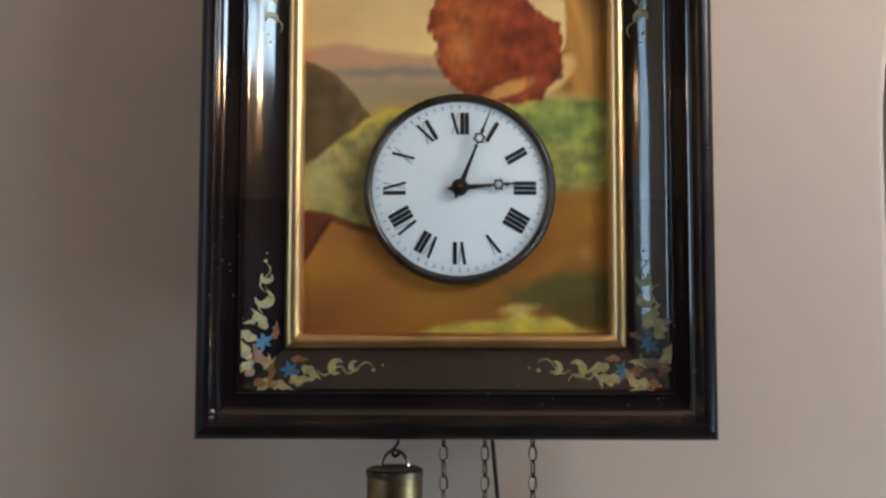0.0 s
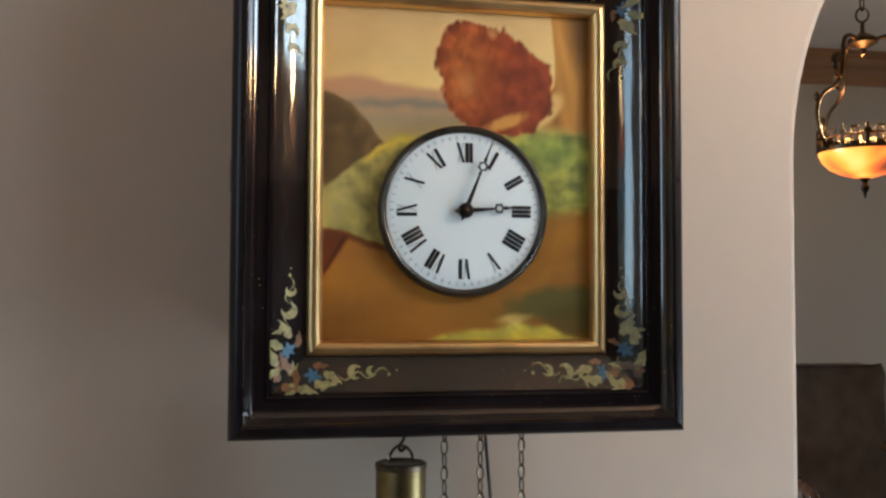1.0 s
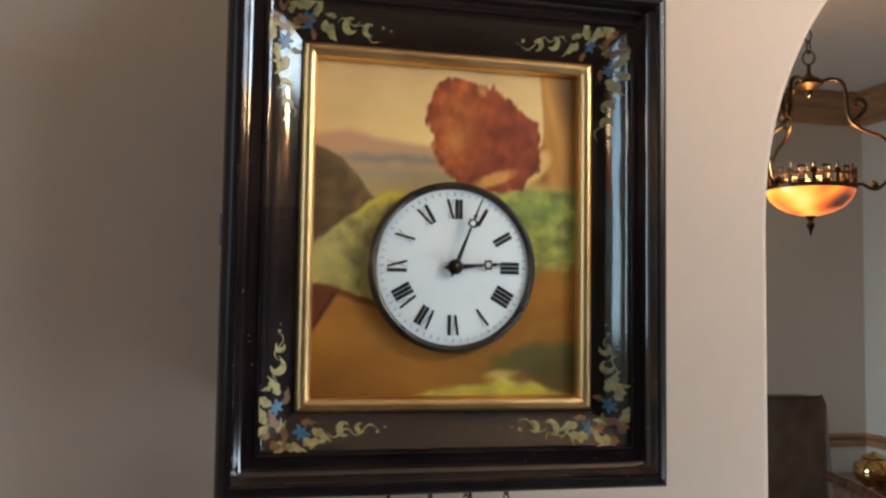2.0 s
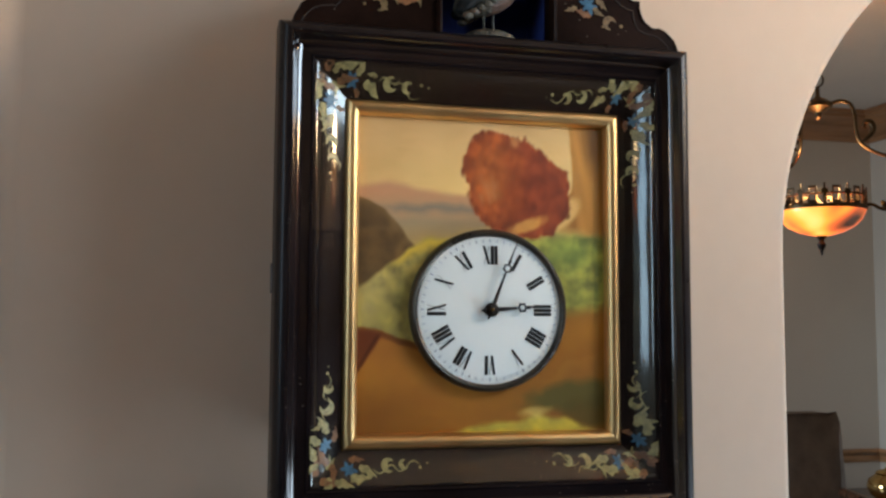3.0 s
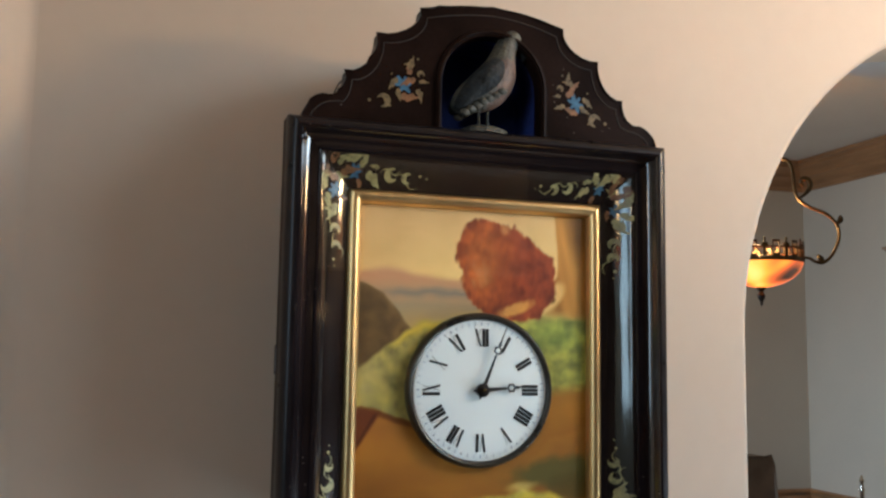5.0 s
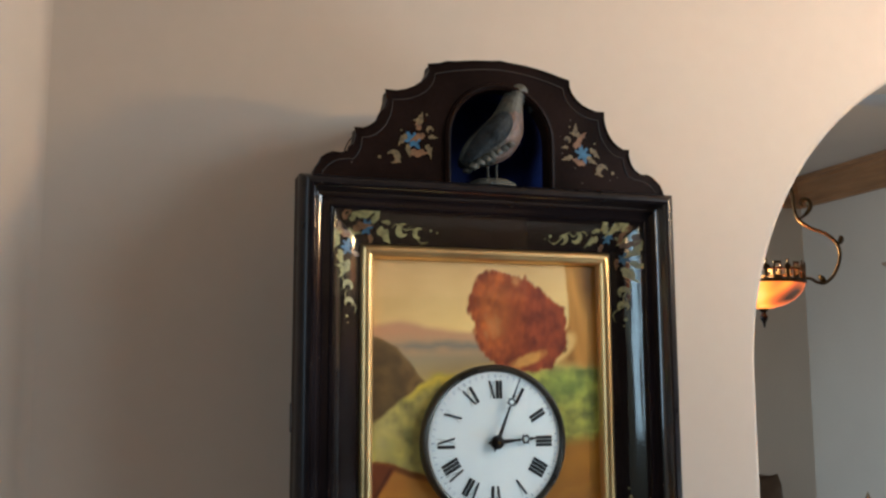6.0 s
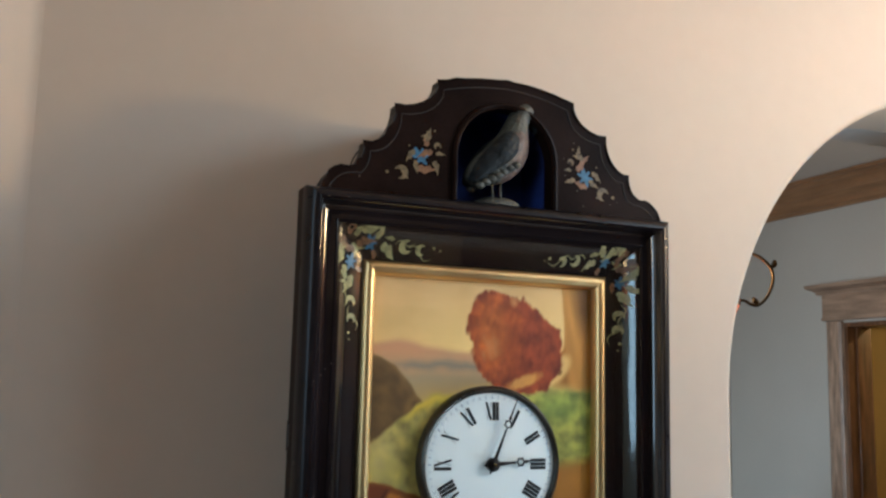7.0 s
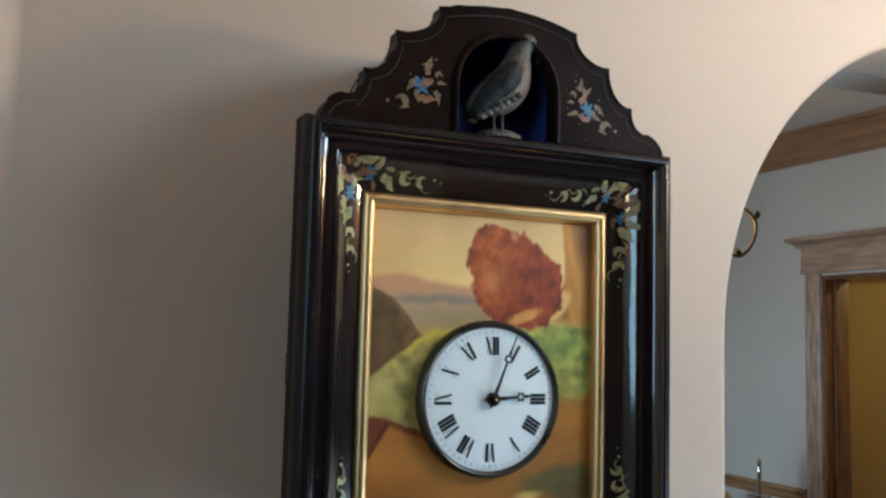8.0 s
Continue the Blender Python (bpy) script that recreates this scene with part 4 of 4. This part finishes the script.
def motif(items, place, paints=()):
    """A painted ornament: its flower, and under it each leaf and scroll as a part of its own."""
    head, paints = None, paints or ORNAMENT
    for kind_, u, v, s, ang, m in sorted(items, key=lambda q: q[0] != "flower"):
        u, v, s, ang = u + random.uniform(-0.0012, 0.0012), v + random.uniform(-0.0008, 0.0008), s * random.uniform(0.95, 1.2), ang + random.uniform(-14, 14)
        bm = bmesh.new()
        LIFT[0] = (LIFT[0] + 1) % 16
        if kind_ == "leaf":
            flat_shape(bm, leaf_shape(u, v, s, ang, random.choice((0.55, -0.5)), 0.44), place, 0)
        elif kind_ == "flower":
            flat_shape(bm, flower_shape(u, v, s, ang), place, 0)
        elif kind_ == "dot":
            flat_shape(bm, [(u + s * math.cos(q), v + s * math.sin(q)) for q in [k * math.pi / 4 for k in range(8)]], place, 0)
        elif kind_ == "stem":
            stem_shape(bm, u, v, s, ang, place)
        else:
            crescent_shape(bm, u, v, s, ang, place, 0)
        if head is None:
            head = part("painted_ornament", bm, paints[m], clock, "painted blue flower among gold leaves", smooth=0)
        else:
            part({"leaf": "painted_leaf", "dot": "painted_dot", "flower": "painted_flower", "stem": "painted_stem"}.get(kind_, "painted_scroll"), bm, paints[m], head, smooth=0)


ORNAMENT = [CREAM_GOLD, OCHRE, FLOWER_BLUE]
for sx in (-1, 1):
    for zc, sz in ((GZ0, 1), (GZ1, -1)):
        def on_stile(u, v, sx=sx, zc=zc, sz=sz):
            d = min(max(v, 0.001), 0.0290)
            return (GC + sx * (GX + d), depth_at(d) - 0.00030 - 0.00004 * LIFT[0], zc + sz * (u - 0.019))

        def on_rail(u, v, sx=sx, zc=zc, sz=sz):
            d = min(max(v, 0.001), 0.0290)
            return (GC + sx * (GX - u + 0.019), depth_at(d) - 0.00030 - 0.00004 * LIFT[0], zc - sz * d)

        for place in (on_stile, on_rail):
            motif(MOTIF, place)
CREST_MOTIF = [("flower", 0.0, 0.0, 0.0082, 20, 2), ("leaf", 0.006, 0.011, 0.015, 95, 1), ("leaf", 0.003, 0.015, 0.014, 40, 0), ("leaf", 0.010, 0.020, 0.010, 150, 0),
               ("leaf", 0.011, 0.006, 0.015, 165, 1), ("leaf", -0.006, 0.005, 0.014, 195, 0), ("leaf", -0.005, -0.003, 0.012, 235, 0), ("leaf", -0.003, -0.010, 0.017, -18, 1),
               ("leaf", 0.011, -0.003, 0.012, -50, 0), ("leaf", 0.016, 0.004, 0.009, 20, 0), ("crescent", -0.020, -0.016, 0.0060, 30, 0), ("crescent", 0.017, 0.012, 0.0036, 120, 0),
               ("dot", -0.033, -0.018, 0.0016, 0, 0), ("dot", -0.014, -0.021, 0.0012, 0, 0), ("dot", 0.013, 0.026, 0.0011, 0, 0), ("dot", -0.012, 0.010, 0.0009, 0, 0)]
for sx in (-1, 1):
    def on_crest(u, v, sx=sx):
        return (sx * (0.088 - u), CREST_Y - 0.0003 - 0.00004 * LIFT[0], 1.884 + v)

    motif(CREST_MOTIF, on_crest, [CREST_GOLD, OCHRE, FLOWER_BLUE])


# chains, rod, weight
def chain_run(name, x, y, z0, z1, mat, parent, pitch=0.0115, wire=0.00085, w=0.0030):
    bm = bmesh.new()
    n = int((z0 - z1) / pitch)
    for i in range(n):
        zc = z0 - (i + 0.5) * pitch
        ring = []
        for k in range(14):
            q = 2 * math.pi * k / 14
            a, b = w * math.cos(q), (pitch * 0.5 + wire) * math.sin(q)
            tw = 0.35 + (math.pi / 2 if i % 2 else 0)
            ring.append((x + a * math.cos(tw), y + a * math.sin(tw), zc + b))
        tube(bm, ring, wire, 6, closed=True)
    return part(name, bm, mat, parent, smooth=60)


for x in (-0.012, 0.020, 0.057):
    chain_run("chain", x, 0.022, 1.425, 1.02, CHAIN_METAL, clock)
bm = bmesh.new()
tube(bm, [(0.024, 0.030, 1.43), (0.046, 0.030, 1.18)], 0.0016)
part("pendulum_rod", bm, STEEL, clock, "thin dark pendulum rod")
bm = bmesh.new()
tube(bm, curve_through([(-0.048, 0.022, 1.425), (-0.047, 0.022, 1.408), (-0.049, 0.022, 1.402), (-0.052, 0.022, 1.398), (-0.050, 0.022, 1.394), (-0.046, 0.022, 1.397)]), 0.0013, 6)
part("weight_hook", bm, STEEL, clock)

weight = thing("clock_weight", (-0.050, 0.022, 1.20), "tarnished brass cylinder weight hanging under the clock", "clock weight")
bm = bmesh.new()
lathe(bm, [(0.0, 1.20), (0.0205, 1.20), (0.0216, 1.202), (0.0216, 1.376), (0.0214, 1.380)], Matrix.Translation((-0.050, 0.022, 0)), 40)
part("cylinder", bm, BRASS_OLD, weight)
bm = bmesh.new()
lathe(bm, [(0.0219, 1.379), (0.0224, 1.3815), (0.0222, 1.3840), (0.0200, 1.3850), (0.019, 1.3842), (0.0, 1.3842)], Matrix.Translation((-0.050, 0.022, 0)), 40)
part("cap", bm, CHAIN_METAL, weight)
bm = bmesh.new()
tube(bm, curve_through([(-0.060, 0.022, 1.3845), (-0.0595, 0.022, 1.391), (-0.055, 0.022, 1.397), (-0.050, 0.022, 1.3985), (-0.045, 0.022, 1.397), (-0.0405, 0.022, 1.391), (-0.040, 0.022, 1.3845)]), 0.0013, 7)
part("loop", bm, SILVER, weight, "bent wire loop")


# figurine: one plain mesh
def figurine():
    bm = bmesh.new()
    spine = [(-0.036, 1.8680, 0.005), (-0.030, 1.8735, 0.0105), (-0.021, 1.8795, 0.0155), (-0.010, 1.8855, 0.0188), (0.000, 1.8935, 0.0205), (0.0075, 1.905, 0.0190), (0.0115, 1.917, 0.0152),
             (0.0145, 1.928, 0.0122), (0.0175, 1.936, 0.0108), (0.0215, 1.9410, 0.0100), (0.0265, 1.9405, 0.0074), (0.0290, 1.938, 0.0050)]
    mid = -0.018
    pts = curve_through([(x, mid, z) for x, z, _ in spine], 4)
    rad = [v.x for v in curve_through([(r, 0, 0) for _, _, r in spine], 4)]
    tube(bm, pts, 0, 20, radii=[max(0.001, r) for r in rad])
    bmesh.ops.create_uvsphere(bm, u_segments=20, v_segments=12, radius=1.0, matrix=Matrix.Translation((0.0210, mid, 1.9420)) @ Matrix.Diagonal((0.0125, 0.0112, 0.0112, 1)))
    tube(bm, [(0.0285, mid, 1.9410), (0.0350, mid, 1.9385), (0.0375, mid, 1.9310), (0.0350, mid, 1.9225)], 0.005, 10, radii=[0.0076, 0.0074, 0.0060, 0.0014], mat=1)
    for f in bm.faces:
        q = f.calc_center_median()
        if f.material_index == 0 and q.x > 0.003 + 0.3 * (q.z - 1.90) and q.z < 1.919:
            f.material_index = 2
    # folded side panels with lobes along their lower edge
    for sy in (-1, 1):
        prof = curve_through([(-0.036, mid + sy * 0.006, 1.866), (-0.022, mid + sy * 0.0135, 1.884), (-0.008, mid + sy * 0.0170, 1.897), (0.000, mid + sy * 0.0160, 1.908), (0.004, mid + sy * 0.0125, 1.916)], 4)
        n = len(prof)
        tube(bm, prof, 0, 10, mat=1, radii=[0.0015 + 0.0108 * math.sin(math.pi * (i + 0.5) / n) ** 0.7 for i in range(n)])
        for i in range(7):
            c = Vector((-0.028 + i * 0.0058, mid + sy * (0.0105 + 0.0012 * i), 1.863 + i * 0.0036))
            bmesh.ops.create_uvsphere(bm, u_segments=10, v_segments=6, radius=1.0, matrix=Matrix.Translation(c) @ Matrix.Diagonal((0.0052, 0.0034, 0.0036, 1)))
    for x in (-0.0110, -0.0020):
        tube(bm, [(x + 0.001, mid, 1.876), (x, mid, 1.864), (x + 0.001, mid, 1.853)], 0.0012, 7)
    lathe(bm, [(0.0, 1.8465), (0.024, 1.8465), (0.0235, 1.850), (0.016, 1.8535), (0.006, 1.8545), (0.0, 1.8545)], Matrix.Translation((-0.004, mid + 0.004, 0)) @ Matrix.Diagonal((1, 0.62, 1, 1)), 24)
    whole("figurine", bm, [FIGURINE, FIGURINE_DARK, FIGURINE_WARM], "small aged grey-brown painted figurine in the clock's niche", "figurine", smooth=70, place=(-0.004, mid + 0.004, 1.8465))


figurine()

# ---- dining room things ----
LAMP_AT = Vector((1.622, 1.81, 0))


def chandelier():
    t = thing("chandelier", (LAMP_AT.x, LAMP_AT.y, CEIL), "antique brass chandelier with a glowing amber glass bowl", "chandelier", "chandeliers")
    at = Matrix.Translation(LAMP_AT) @ Matrix.Diagonal((0.95, 0.95, 1, 1))
    bm = bmesh.new()
    lathe(bm, [(0.0, CEIL - 0.001), (0.065, CEIL - 0.001), (0.065, CEIL - 0.008), (0.045, CEIL - 0.02), (0.015, CEIL - 0.035), (0.0, CEIL - 0.036)], at)
    part("canopy", bm, LAMP_METAL, t)
    bm = bmesh.new()
    z, i = CEIL - 0.03, 0
    while z > 2.42:
        ring = []
        for k in range(12):
            q = 2 * math.pi * k / 12
            a, b = 0.010 * math.cos(q), 0.021 * math.sin(q)
            tw = math.pi / 2 * (i % 2) + 0.4
            ring.append(LAMP_AT + Vector((a * math.cos(tw), a * math.sin(tw), z - 0.018 + b)))
        tube(bm, ring, 0.0026, 6, closed=True)
        z, i = z - 0.036, i + 1
    ring = [LAMP_AT + Vector((0.018 * math.cos(q) * 0.82, -0.018 * math.cos(q) * 0.57, 2.385 + 0.022 * math.sin(q))) for q in [2 * math.pi * k / 16 for k in range(16)]]
    tube(bm, ring, 0.0034, 6, closed=True)
    part("chain", bm, LAMP_METAL, t)
    bm = bmesh.new()
    lathe(bm, [(0.0, 2.362), (0.006, 2.36), (0.007, 2.335), (0.012, 2.328), (0.034, 2.318), (0.046, 2.308), (0.046, 2.296), (0.030, 2.288), (0.012, 2.280), (0.010, 2.262), (0.0, 2.255)], at, 28)
    part("hub", bm, LAMP_METAL, t)
    arm_line = [(0.035, 2.305), (0.07, 2.312), (0.100, 2.300), (0.113, 2.262), (0.116, 2.215), (0.128, 2.175), (0.165, 2.145), (0.215, 2.122), (0.250, 2.085), (0.255, 2.040),
                (0.235, 1.990), (0.205, 1.962), (0.180, 1.964), (0.160, 1.976), (0.142, 1.978)]
    for az in (-35, 85, 205):
        m = at @ pose(0, 0, 0, 0, 0, az)
        bm = bmesh.new()
        pts = curve_through([m @ Vector((r, 0, z)) for r, z in arm_line], 5)
        tube(bm, pts, 0.0062, 8, radii=[0.0068 - 0.0020 * i / len(pts) for i in range(len(pts))])
        arm = part("arm", bm, LAMP_METAL, t, smooth=70)
        for pts2 in ([(0.128, 2.175), (0.150, 2.188), (0.168, 2.212), (0.162, 2.236), (0.144, 2.240), (0.138, 2.226), (0.148, 2.218)], [(0.250, 2.085), (0.262, 2.100), (0.262, 2.115)],
                     [(0.205, 1.962), (0.196, 1.975), (0.186, 1.988)]):
            bm = bmesh.new()
            ln = curve_through([m @ Vector((r, 0.004, z)) for r, z in pts2], 4)
            tube(bm, ln, 0.004, 7, radii=[0.0035 + 0.0065 * math.sin(math.pi * (i + 0.5) / len(ln)) ** 2 for i in range(len(ln))])
            part("scroll", bm, LAMP_METAL, arm, smooth=70)
    # pierced gallery
    bm = bmesh.new()
    lathe(bm, [(0.141, 1.960), (0.145, 1.962), (0.145, 1.972), (0.141, 1.974), (0.138, 1.968), (0.141, 1.960)], at, 48)
    lathe(bm, [(0.140, 2.000), (0.143, 2.001), (0.143, 2.006), (0.140, 2.007), (0.138, 2.003), (0.140, 2.000)], at, 48)
    part("gallery_ring", bm, LAMP_METAL, t)
    for i in range(24):
        m = at @ pose(0, 0, 0, 0, 0, i * 15)
        bm = bmesh.new()
        if i % 2:
            box(bm, 0.1395, 0.1435, -0.013, 0.013, 1.974, 1.982)
            box(bm, 0.1395, 0.1435, -0.013, -0.009, 1.982, 2.024)
            box(bm, 0.1395, 0.1435, 0.009, 0.013, 1.982, 2.024)
            box(bm, 0.1395, 0.1435, -0.013, 0.013, 2.018, 2.026)
        else:
            box(bm, 0.1395, 0.1435, -0.006, 0.006, 1.974, 2.018)
            box(bm, 0.1395, 0.1435, -0.011, 0.011, 2.006, 2.016)
            box(bm, 0.1395, 0.1435, -0.003, 0.003, 2.018, 2.034)
        bm.transform(m)
        part("gallery_piece", bm, LAMP_METAL, t)
    bm = bmesh.new()
    lathe(bm, [(0.140, 1.962), (0.139, 1.955), (0.128, 1.932), (0.105, 1.910), (0.072, 1.893), (0.036, 1.884), (0.008, 1.881), (0.008, 1.884), (0.036, 1.887), (0.072, 1.897),
               (0.104, 1.914), (0.126, 1.935), (0.137, 1.957), (0.138, 1.962)], at, 48)
    part("bowl", bm, BOWL, t, "glowing amber art-glass bowl")
    bm = bmesh.new()
    lathe(bm, [(0.0, 1.886), (0.016, 1.884), (0.017, 1.878), (0.008, 1.870), (0.009, 1.862), (0.014, 1.856), (0.012, 1.846), (0.006, 1.836), (0.0035, 1.824), (0.0, 1.818)], at, 20)
    part("finial", bm, STEEL, t, "dark turned finial")
    return t


lamp = chandelier()
copy_thing(lamp, pose(1.2, -0.66, CEIL, 0, 0, 40))
copy_thing(lamp, pose(-1.0, -1.30, CEIL, 0, 0, 15))


def armchair():
    t = thing("armchair", (1.92, 2.5, 0), "high-backed armchair with taupe upholstery and dark wooden arms", "chair")
    bm = bmesh.new()
    out = [(1.62, 0.50), (1.615, 0.9), (1.635, 1.21), (1.655, 1.243), (1.70, 1.253), (2.16, 1.253), (2.195, 1.243), (2.208, 1.21), (2.238, 0.9), (2.245, 0.50)]
    slab(bm, out, [], 2.58, 2.68)
    es = [e for e in bm.edges if len(e.link_faces) == 2 and e.calc_face_angle(0) > 1.0]
    bmesh.ops.bevel(bm, geom=es, offset=0.018, segments=3, affect="EDGES", profile=0.6)
    part("backrest", bm, UPHOLSTERY, t, smooth=60)
    bm = bmesh.new()
    box(bm, 1.62, 2.24, 2.08, 2.60, 0.34, 0.49, 0.03)
    part("seat", bm, UPHOLSTERY, t, smooth=60)
    for x in (1.63, 2.23):
        bm = bmesh.new()
        tube(bm, curve_through([(x, 2.60, 0.935), (x, 2.40, 0.915), (x, 2.24, 0.885), (x, 2.16, 0.868), (x, 2.12, 0.835), (x, 2.15, 0.805)]), 0.022, 10)
        part("arm", bm, CHAIR_WOOD, t, "polished dark wooden arm", smooth=70)
        bm = bmesh.new()
        tube(bm, [(x, 2.19, 0.865), (x, 2.16, 0.64), (x, 2.14, 0.42)], 0.018, 8)
        part("arm_post", bm, CHAIR_WOOD, t)
        for y in (2.12, 2.62):
            bm = bmesh.new()
            tube(bm, [(x, y, 0.40), (x, y, 0.2), (x, y + (0.03 if y > 2.4 else -0.01), 0.0)], 0.02, 8, radii=[0.026, 0.022, 0.016])
            part("leg", bm, CHAIR_WOOD, t)


armchair()


def sideboard():
    t = thing("sideboard", (2.95, 3.0, 0), "dark walnut sideboard against the wall", "sideboard")
    bm = bmesh.new()
    box(bm, 2.70, 3.19, 2.93, 3.52, 0.08, 0.74, 0.004)
    part("body", bm, SIDE_WOOD, t)
    bm = bmesh.new()
    box(bm, 2.67, 3.195, 2.70, 3.55, 0.741, 0.77, 0.005)
    part("top", bm, SIDE_WOOD, t)
    for y in (2.76, 3.50):
        for x in (2.74, 3.15):
            bm = bmesh.new()
            box(bm, x - 0.025, x + 0.025, y - 0.025, y + 0.025, 0, 0.74, 0.004)
            part("leg", bm, SIDE_WOOD, t)


sideboard()


def candlestick():
    t = thing("candlestick", (2.90, 2.86, 0.77), "slender silver candlestick on the sideboard", "candlestick")
    at = Matrix.Translation((2.90, 2.86, 0))
    bm = bmesh.new()
    lathe(bm, [(0.0, 0.7705), (0.055, 0.7705), (0.056, 0.778), (0.030, 0.79), (0.012, 0.81), (0.008, 0.84), (0.014, 0.86), (0.007, 0.88), (0.006, 0.935), (0.016, 0.945), (0.014, 0.95), (0.0, 0.95)], at, 24)
    part("stem", bm, SILVER, t)
    bm = bmesh.new()
    tube(bm, [(2.90 - 0.03, 2.86 + 0.045, 0.946), (2.90, 2.86, 0.942), (2.90 + 0.03, 2.86 - 0.045, 0.946)], 0.006, 8)
    part("crossbar", bm, SILVER, t)
    bm = bmesh.new()
    lathe(bm, [(0.008, 0.948), (0.010, 0.96), (0.010, 1.05), (0.013, 1.062), (0.010, 1.07), (0.008, 1.09), (0.012, 1.10), (0.008, 1.108), (0.004, 1.122), (0.0, 1.128)], at, 18)
    part("spindle", bm, SILVER, t)


candlestick()


def brass_pot():
    t = thing("brass_pot", (2.90, 3.16, 0.77), "round polished brass pot on the sideboard", "pot")
    at = Matrix.Translation((2.90, 3.16, 0))
    bm = bmesh.new()
    lathe(bm, [(0.0, 0.7705), (0.05, 0.7705), (0.052, 0.78), (0.085, 0.805), (0.098, 0.84), (0.090, 0.875), (0.062, 0.895), (0.055, 0.905), (0.0, 0.906)], at, 32)
    part("body", bm, POLISHED, t, smooth=60)
    bm = bmesh.new()
    lathe(bm, [(0.058, 0.906), (0.052, 0.915), (0.02, 0.924), (0.012, 0.932), (0.0, 0.936)], at, 28)
    part("lid", bm, POLISHED, t, smooth=60)
    bm = bmesh.new()
    tube(bm, curve_through([(2.90 + 0.03, 3.16 - 0.085, 0.82), (2.90 + 0.05, 3.16 - 0.125, 0.845), (2.90 + 0.06, 3.16 - 0.145, 0.885), (2.90 + 0.07, 3.16 - 0.165, 0.895)]), 0.010, 8)
    part("spout", bm, POLISHED, t, smooth=60)


brass_pot()
